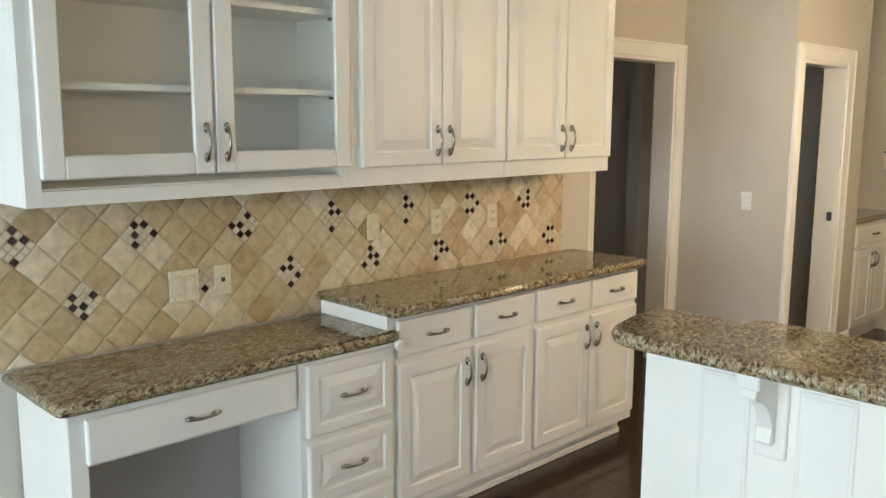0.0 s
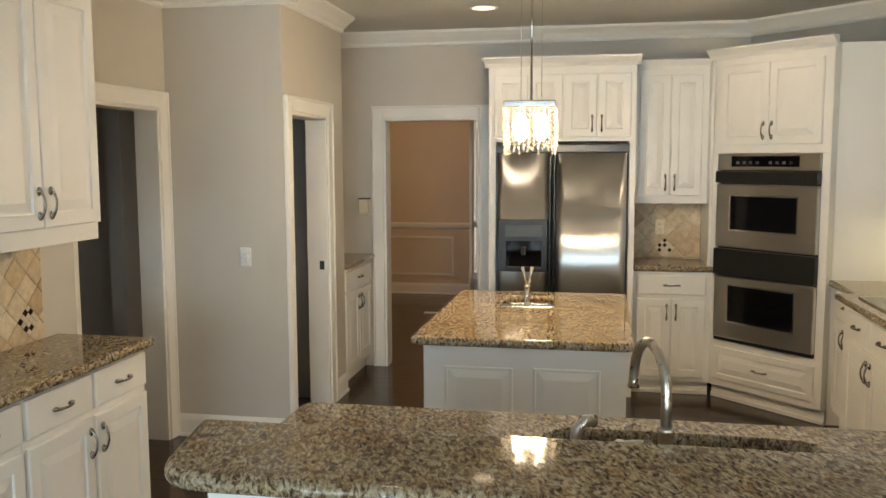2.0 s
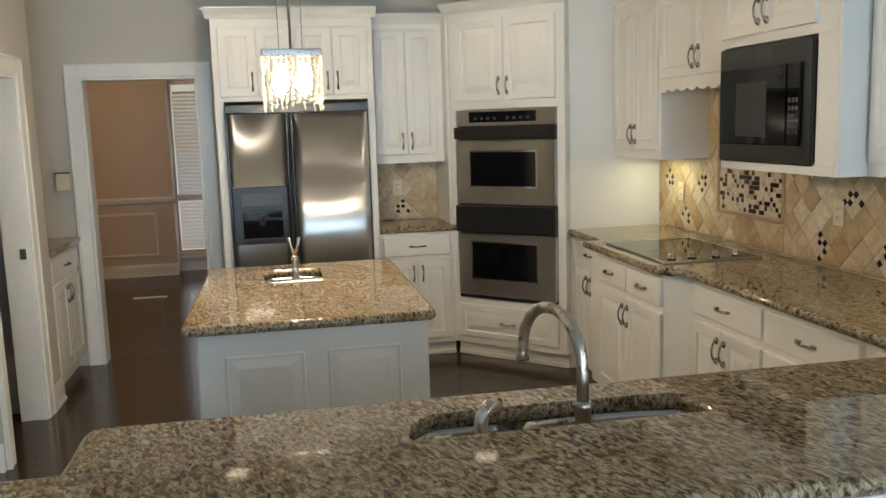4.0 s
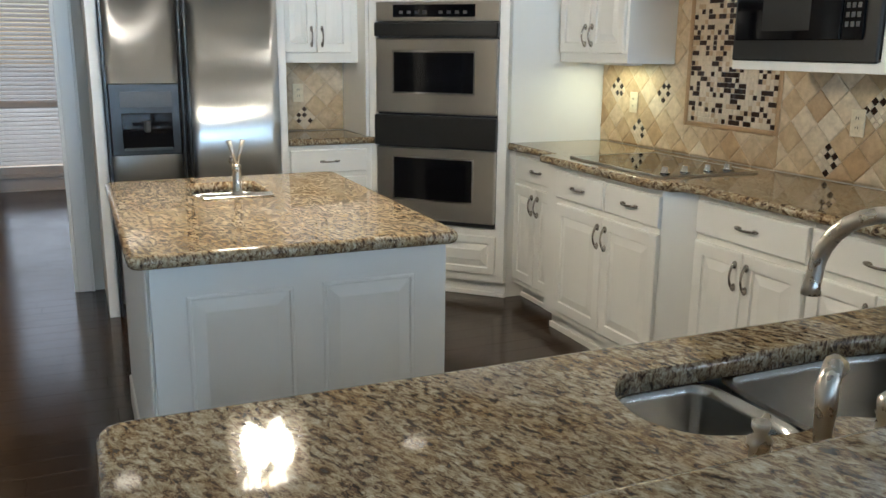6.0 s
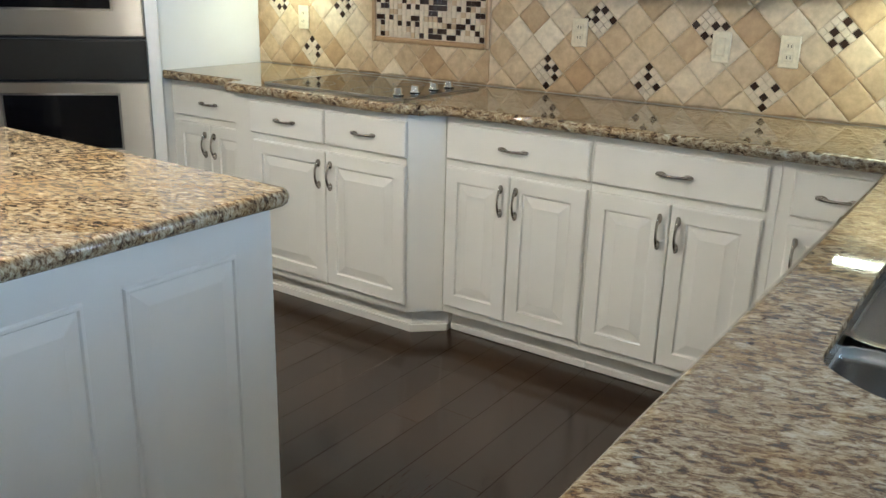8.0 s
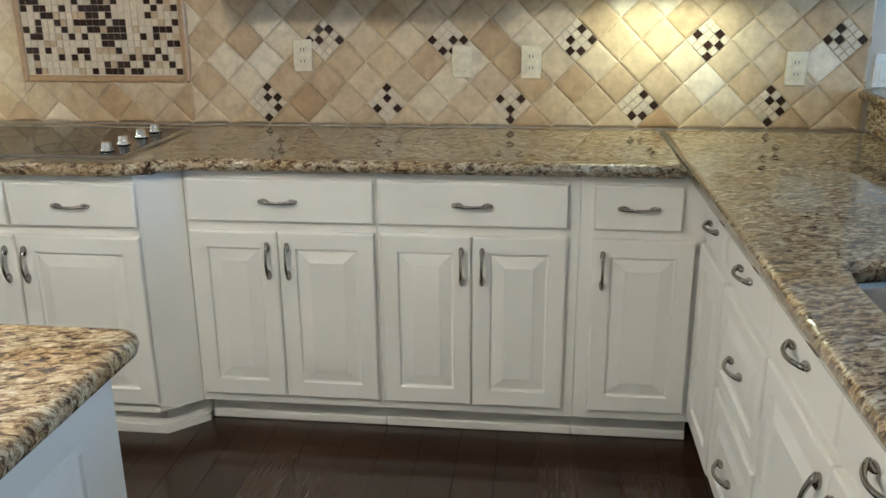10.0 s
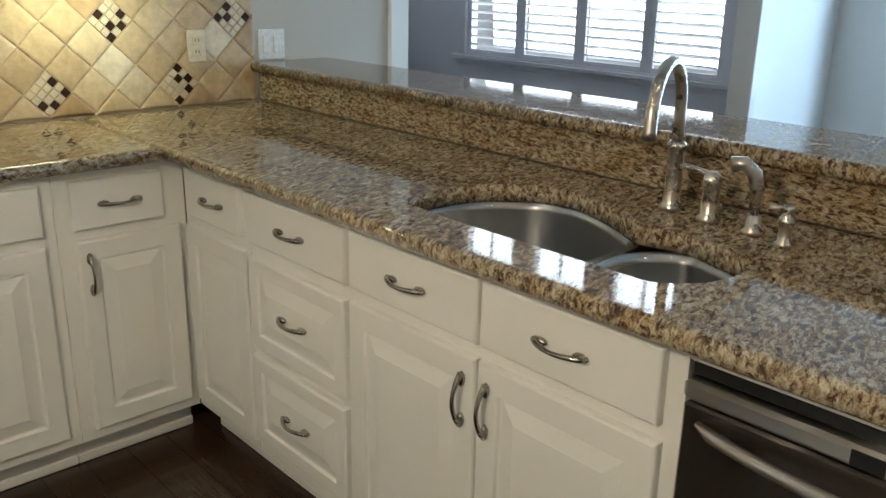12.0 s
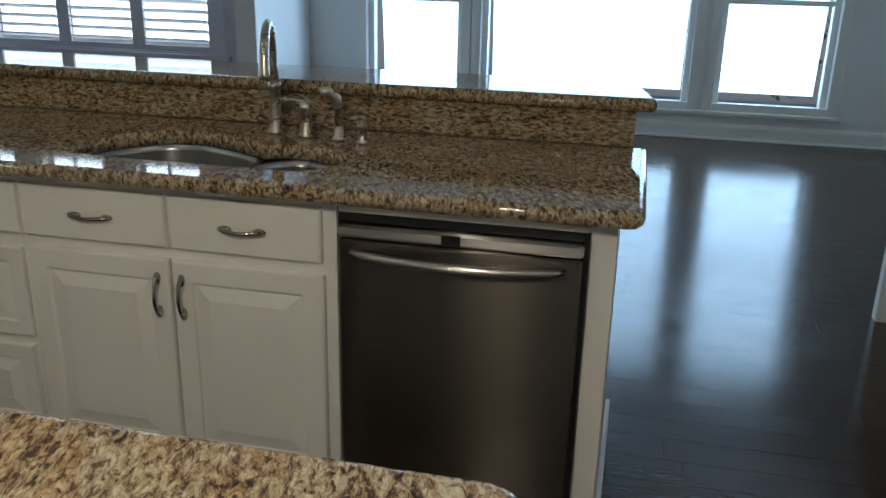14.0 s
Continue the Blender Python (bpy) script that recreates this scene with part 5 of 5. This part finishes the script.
# ---- pendant and downlights ----
PX, PY = -0.46, 4.89
pen = thing("crystal_pendant", pose(PX, PY, 0), "lit crystal pendant lamp with a chrome band over the island", "lamp")
part("band", boxes(((-0.125, -0.125, 1.955), (0.125, 0.125, 1.985)), bevel=0.004), CHROME, pen)
bm = bmesh.new()
lathe(bm, [(0.06, 2.77), (0.06, 2.785), (0.05, CEILING - 0.001)])
part("canopy", bm, CHROME, pen)
bm = bmesh.new()
tube(bm, [(0, 0, 1.98), (0, 0, 2.78)], 0.006, 8)
part("stem", bm, CHROME, pen)
for s in (-0.05, 0.05):
    bm = bmesh.new()
    tube(bm, [(s, 0, 1.98), (s, 0, 2.785)], 0.0015, 5)
    part("cable", bm, CHROME, pen)
for x, y in ((-0.05, -0.05), (0.05, -0.05), (-0.05, 0.05), (0.05, 0.05)):
    bm = bmesh.new()
    lathe(bm, [(0.014, 1.925), (0.034, 1.885), (0.032, 1.835), (0.010, 1.80)], (x, y, 0), 10)
    part("bulb", bm, BULB, pen)
bm = bmesh.new()
rnd = random.Random(3)


def drop(p, s):
    vs = [bm.verts.new((p[0] + dx * s, p[1] + dy * s, p[2] + dz * s)) for dx, dy, dz in ((0, 0, 1.4), (0.8, 0, 0.2), (0, 0.8, 0.2), (-0.8, 0, 0.2), (0, -0.8, 0.2), (0, 0, -1.4))]
    for q in ((0, 1, 2), (0, 2, 3), (0, 3, 4), (0, 4, 1), (5, 2, 1), (5, 3, 2), (5, 4, 3), (5, 1, 4)):
        bm.faces.new([vs[k] for k in q])


for side in range(4):
    for j in range(11):
        for i in range(9):
            u = -0.118 + 0.236 * j / 10
            p = ((u, -0.118), (0.118, u), (-u, 0.118), (-0.118, -u))[side]
            zz = 1.945 - i * 0.024 - (0.012 if j % 2 else 0)
            if i == 8 and rnd.random() < 0.5:
                continue
            drop((p[0] + rnd.uniform(-0.003, 0.003), p[1] + rnd.uniform(-0.003, 0.003), zz), 0.0105)
drops = part("crystal_curtain", bm, CRYSTAL, pen, "strings of clear crystal drops")
drops.visible_shadow = False
tagged(drops, kind="stuff")


def downlight(x, y):
    ob = thing("recessed_light", pose(x, y, CEILING), "lit round recessed ceiling light with a white ring, seen or added", "lamp", "recessed ceiling lights")
    bm = bmesh.new()
    rows = [[bm.verts.new((r * math.cos(a), r * math.sin(a), z)) for a in [2 * math.pi * k / 28 for k in range(28)]] for r, z in ((0.098, -0.001), (0.096, -0.006), (0.078, -0.007), (0.074, -0.002))]
    for a, b in zip(rows, rows[1:]):
        for k in range(28):
            bm.faces.new((a[k], a[(k + 1) % 28], b[(k + 1) % 28], b[k]))
    part("ring", bm, WHITE_PLASTIC, ob)
    bm = bmesh.new()
    bm.faces.new([bm.verts.new((0.075 * math.cos(a), 0.075 * math.sin(a), -0.003)) for a in [2 * math.pi * k / 28 for k in range(28)]])
    part("lens", bm, LENS, ob)


# the added, unseen fill lamps get a ring and lens too
for x, y in DOWNLIGHTS:
    downlight(x, y)

# ---- plates ----


def plate(x, y, z, turn, kind, mat, label, gangs=1):
    ob = thing("wall_plate", pose(x, y, z, 0, 0, turn), label, "switch" if kind == "rocker" else "outlet")
    w = 0.035 + 0.046 * (gangs - 1) * 0.5
    part("plate", boxes(((-w, -0.006, -0.057), (w, 0.0, 0.057)), bevel=0.0025), mat, ob)
    for g_ in range(gangs):
        cx = (g_ - (gangs - 1) / 2) * 0.046
        if kind == "rocker":
            part("rocker", boxes(((cx - 0.0165, -0.010, -0.033), (cx + 0.0165, -0.006, 0.033)), bevel=0.002), mat, ob)
        elif kind == "jack":
            part("jack", boxes(((cx - 0.008, -0.009, -0.008), (cx + 0.008, -0.006, 0.008)), bevel=0.001), GREY_PLASTIC, ob)
        else:
            for dz in (-0.02, 0.02):
                part("socket", boxes(((cx - 0.016, -0.0085, dz - 0.014), (cx + 0.016, -0.006, dz + 0.014)), bevel=0.003), mat, ob)
                for dx in (-0.006, 0.006):
                    part("slot", boxes(((cx + dx - 0.0012, -0.0092, dz - 0.005), (cx + dx + 0.0012, -0.0086, dz + 0.006))), DARK, ob)
    return ob


TX = E_X - 0.019
plate(TX, 6.04, 1.19, -90, "duplex", CREAM, "almond duplex outlet on the travertine tiles")
plate(TX, 4.50, 1.20, -90, "duplex", CREAM, "almond duplex outlet on the travertine tiles")
plate(TX, 3.92, 1.18, -90, "rocker", CREAM, "almond rocker switch on the travertine tiles")
plate(TX, 3.675, 1.178, -90, "duplex", CREAM, "almond duplex outlet on the travertine tiles")
plate(TX, 2.774, 1.158, -90, "duplex", CREAM, "almond duplex outlet on the travertine tiles")
plate(E_X, 2.455, 1.15, -90, "rocker", WHITE_PLASTIC, "white double rocker switch on the painted wall", 2)
LX = W_X + 0.019
plate(LX, 1.783, 1.045, 90, "rocker", CREAM, "almond blank double plate on the travertine tiles", 2)
plate(LX, 1.936, 1.047, 90, "jack", CREAM, "almond jack plate on the travertine tiles")
plate(LX, 2.655, 1.18, 90, "rocker", CREAM, "almond rocker switch on the travertine tiles")
plate(LX, 3.027, 1.175, 90, "duplex", CREAM, "almond duplex outlet on the travertine tiles")
plate(LX, 3.402, 1.172, 90, "duplex", CREAM, "almond duplex outlet on the travertine tiles")
plate(-2.22, 5.49, 1.13, 0, "rocker", WHITE_PLASTIC, "white rocker switch on the end wall")
plate(0.33, N_Y - 0.016, 1.19, 0, "duplex", CREAM, "almond duplex outlet on the nook tiles")

# ---- niche cabinet beyond the closet ----
nc = thing("niche_cabinet", pose(-1.985, 6.68, 0, 0, 0, 90), "white painted niche cabinet with a drawer over two doors", "cabinet")
part("body", boxes(((0, 0, 0.10), (0.755, 0.62, COUNTER - 0.041)), bevel=0.002), WHITE, nc)
part("toe_kick", boxes(((0, 0.05, 0), (0.755, 0.6, 0.099))), WHITE, nc)
drawer_front(nc, 0.03, 0.72, FZ0, FZ1)
door_front(nc, 0.03, 0.37, DZ0, DZ1, (1, 1))
door_front(nc, 0.378, 0.72, DZ0, DZ1, (-1, 1))
ntop = part("niche_countertop", slab_bm([(-1.94, 6.67), (-1.94, N_Y - 0.002), (-2.668, N_Y - 0.002), (-2.668, 6.67)], COUNTER - 0.04, COUNTER, (), 0.016), GRANITE)
tagged(ntop, "polished granite top on the niche cabinet", "countertop")
ph = thing("wall_intercom", pose(-2.01, N_Y, 1.33), "small cream wall box with a dark top edge", "intercom")
part("box", boxes(((-0.05, -0.06, -0.06), (0.03, 0.0, 0.06)), bevel=0.004), CREAM, ph)
part("lid", boxes(((-0.054, -0.066, 0.061), (0.034, 0.0, 0.07)), bevel=0.002), DARK, ph)

knob = thing("strike_plate", pose(-2.0, 6.259, 0.99), "dark metal latch plate on the door jamb", "hardware")
part("plate", boxes(((-0.016, -0.008, -0.03), (0.016, 0.001, 0.03)), bevel=0.002), GREY_PLASTIC, knob)
paper = part("floor_strip", boxes(((-2.05, 9.9, 0.0), (-1.72, 9.96, 0.012)), bevel=0.003), WHITE_PLASTIC)
tagged(paper, "short white strip lying on the dining room floor", "strip")

# ---- tiles ----
D = 0.15


def clip(poly, box_):
    u0, u1, v0, v1 = box_
    for axis, lim, sign in ((0, u0, 1), (0, u1, -1), (1, v0, 1), (1, v1, -1)):
        out = []
        for k in range(len(poly)):
            a, b = poly[k - 1], poly[k]
            da, db = (a[axis] - lim) * sign, (b[axis] - lim) * sign
            if (da >= 0) != (db >= 0):
                f = da / (da - db)
                out.append((a[0] + (b[0] - a[0]) * f, a[1] + (b[1] - a[1]) * f))
            if db >= 0:
                out.append(b)
        poly = out
        if len(poly) < 3:
            return []
    out = []
    for k in range(len(poly)):
        if math.dist(poly[k], poly[k - 1]) > 1e-4:
            out.append(poly[k])
    return out if len(out) > 2 else []


def tile_bm(poly, lift=0.0085, bevel=0.010):
    bm = bmesh.new()
    area = sum(poly[k - 1][0] * poly[k][1] - poly[k][0] * poly[k - 1][1] for k in range(len(poly))) / 2
    if area < 0:
        poly = poly[::-1]
        area = -area
    per = sum(math.dist(poly[k - 1], poly[k]) for k in range(len(poly)))
    e = min(bevel, 0.5 * area / per)
    g1 = min(0.0012, e * 0.3)
    rings = [[(u, -h, v) for u, v in offset_poly(poly, d)] for d, h in ((g1, 0.0), (g1, lift * 0.62), (g1 + e * 0.35, lift * 0.85), (g1 + e, lift))]
    rings_face(bm, rings)
    return bm


FULL = {d: link_mesh("tile", tile_bm([(0, -d / 2), (d / 2, 0), (0, d / 2), (-d / 2, 0)]), TRAV) for d in (D, 0.1355)}


def insert_bm(rnd, d, n=4):
    bm = bmesh.new()
    c = d / math.sqrt(2) / n
    cells = [(i, j) for i in range(n) for j in range(n)]
    dark = set(rnd.sample([q for q in cells if (q[0] + q[1]) % 2 == 0], rnd.choice((4, 5, 5))) )
    for i, j in cells:
        a, b = (i - n / 2) * c + 0.0013, (j - n / 2) * c + 0.0013
        e = c - 0.0026
        q = []
        for du, dv in ((0, 0), (e, 0), (e, e), (0, e)):
            u, v = a + du, b + dv
            q.append(((u - v) / math.sqrt(2), (u + v) / math.sqrt(2)))
        k = 1 if (i, j) in dark else 0
        rings_face(bm, [[(u, -h, v) for u, v in offset_poly(q, d)] for d, h in ((0, 0), (0, 0.007), (0.001, 0.0085))], index=k)
    return bm


rnd = random.Random(11)
INSERTS = {d: [link_mesh("mosaic_insert", insert_bm(rnd, d), [LIGHT_TILE, DARK_TILE]) for _ in range(7)] for d in (D, 0.1355)}


def tiled(name, m, u0, u1, v0, v1, cu, cv, label, skip=(), D=0.15):
    """A backsplash in its own plane: u to the right, v up; mosaic inserts on every third diamond from (cu, cv)."""
    ob = part(name, boxes(((u0, -0.0048, v0), (u1, 0.0, v1))), GROUT)
    ob.matrix_world = m
    tagged(ob, label, "backsplash")
    rnd = random.Random(int((u0 + v0 + 5) * 100))
    i0, i1 = int((u0 - cu) / (D / 2)) - 2, int((u1 - cu) / (D / 2)) + 2
    j0, j1 = int((v0 - cv) / (D / 2)) - 2, int((v1 - cv) / (D / 2)) + 2
    for i in range(i0, i1 + 1):
        for j in range(j0, j1 + 1):
            if (i + j) % 2:
                continue
            u, v = cu + i * D / 2, cv + j * D / 2
            poly = [(u, v - D / 2), (u + D / 2, v), (u, v + D / 2), (u - D / 2, v)]
            whole = u - D / 2 >= u0 and u + D / 2 <= u1 and v - D / 2 >= v0 - 0.002 and v + D / 2 <= v1 + 0.002
            hit = [s for s in skip if s[0] < u + D / 2 and s[1] > u - D / 2 and s[2] < v + D / 2 and s[3] > v - D / 2]
            if hit:
                s = hit[0]
                pieces = [clip(poly, b) for b in ((u0, s[0], v0, v1), (s[1], u1, v0, v1), (s[0], s[1], v0, s[2]), (s[0], s[1], s[3], v1))]
                for p in pieces:
                    if p and max(q[0] for q in p) - min(q[0] for q in p) > 0.012:
                        part("tile", tile_bm(p), TRAV, ob, m=pose(0, -0.002, 0))
                continue
            special = (i % 6 == 0 and j == 0) or (i % 6 == 3 and j == 3)
            if special and whole:
                part("mosaic_insert", rnd.choice(INSERTS[D]), None, ob, "cream and dark brown mosaic insert", m=pose(u, -0.003, v, 0, rnd.choice((0, 90, 180, 270)), 0))["kind"] = "stuff"
            elif whole:
                part("tile", FULL[D], None, ob, m=pose(u, -0.002 - rnd.uniform(0, 0.0012), v, rnd.uniform(-0.5, 0.5), rnd.choice((0, 90, 180, 270)), rnd.uniform(-0.5, 0.5)))
            else:
                p = clip(poly, (u0, u1, v0, v1))
                if p:
                    part("tile", tile_bm(p), TRAV, ob, m=pose(0, -0.002, 0))
    return ob


# east wall: u runs south from y=6.38
U0 = 6.38
MOS = (U0 - 5.60, U0 - 4.935, 1.10, 1.79)
tiled("tile_backsplash", pose(E_X - 0.001, U0, 0, 0, 0, -90), 0.0, U0 - 2.535, COUNTER + 0.001, 1.83, U0 - 2.846, 1.028, "tumbled travertine diamond tiles with dark mosaic inserts over the cooktop", [MOS])
mp = thing("mosaic_panel", pose(E_X - 0.001, U0, 0, 0, 0, -90), "framed mosaic panel of cream and dark tiles over the cooktop", "mosaic")
bm = bmesh.new()
rnd = random.Random(5)
c = 0.0254
nu_, nv_ = int((MOS[1] - MOS[0] - 0.05) / c), int((MOS[3] - MOS[2] - 0.05) / c)
for i in range(nu_):
    for j in range(nv_):
        u, v = MOS[0] + 0.028 + i * c, MOS[2] + 0.028 + j * c
        k = 1 if rnd.random() < 0.30 else (2 if rnd.random() < 0.18 else 0)
        q = [(u, v), (u + c - 0.0025, v), (u + c - 0.0025, v + c - 0.0025), (u, v + c - 0.0025)]
        rings_face(bm, [[(a, -h, b) for a, b in offset_poly(q, d)] for d, h in ((0, 0.004), (0, 0.0115), (0.001, 0.013))], index=k)
ob = part("mosaic_tiles", bm, [LIGHT_TILE, DARK_TILE, TAN_TILE], mp)
tagged(ob, kind="stuff")
part("grout_bed", boxes(((MOS[0], -0.008, MOS[2]), (MOS[1], -0.0045, MOS[3]))), GROUT, mp)
for a, b in (((MOS[0], -0.020, MOS[2]), (MOS[0] + 0.024, -0.0046, MOS[3])), ((MOS[1] - 0.024, -0.020, MOS[2]), (MOS[1], -0.0046, MOS[3])), ((MOS[0] + 0.024, -0.020, MOS[2]), (MOS[1] - 0.024, -0.0046, MOS[2] + 0.024)), ((MOS[0] + 0.024, -0.020, MOS[3] - 0.024), (MOS[1] - 0.024, -0.0046, MOS[3]))):
    part("liner", boxes((a, b), bevel=0.006), BORDER, mp, "tan stone pencil liner")

# west wall: u runs north from y=1.06
tiled("tile_backsplash", pose(W_X + 0.001, 0, 0, 0, 0, 90), 1.15, 3.97, DESK + 0.001, UZ0 - 0.001, 1.43 + 0.4065 * 3, 1.036, "tumbled travertine diamond tiles with dark mosaic inserts over the desk", D=0.1355)
# nook
tiled("tile_backsplash", pose(0, N_Y - 0.001, 0), 0.118, 0.634, COUNTER + 0.001, 1.383, 0.37, 1.028, "tumbled travertine diamond tiles in the nook")

# ---- floor boards ----
PW, PL = 0.127, 1.50
plank = link_mesh("plank", boxes(((0.0005, 0.0005, -0.012), (PL - 0.0005, PW - 0.0005, 0.0)), bevel=0.0005), OAK)
bm_rest = bmesh.new()
rnd = random.Random(9)
count = 0
y = -4.0
while y < 11.6:
    x = -5.0 - rnd.uniform(0, PL)
    while x < 8.8:
        near = (-2.3 < x + PL / 2 < 1.6 and 3.2 < y < 7.4) or (-4.2 < x + PL / 2 < 0.6 and -2.8 < y < 2.4)
        if near and count < 300:
            part("plank", plank, None, floor, m=pose(x, y, -rnd.uniform(0, 0.0003)))
            count += 1
        else:
            box(bm_rest, (max(x, -5.1) + 0.0008, y + 0.0008, -0.011), (x + PL - 0.0008, y + PW - 0.0008, -0.0004))
        x += PL
    y += PW
rest = part("floor_boards", bm_rest, OAK, floor)
tagged(rest, kind="stuff")
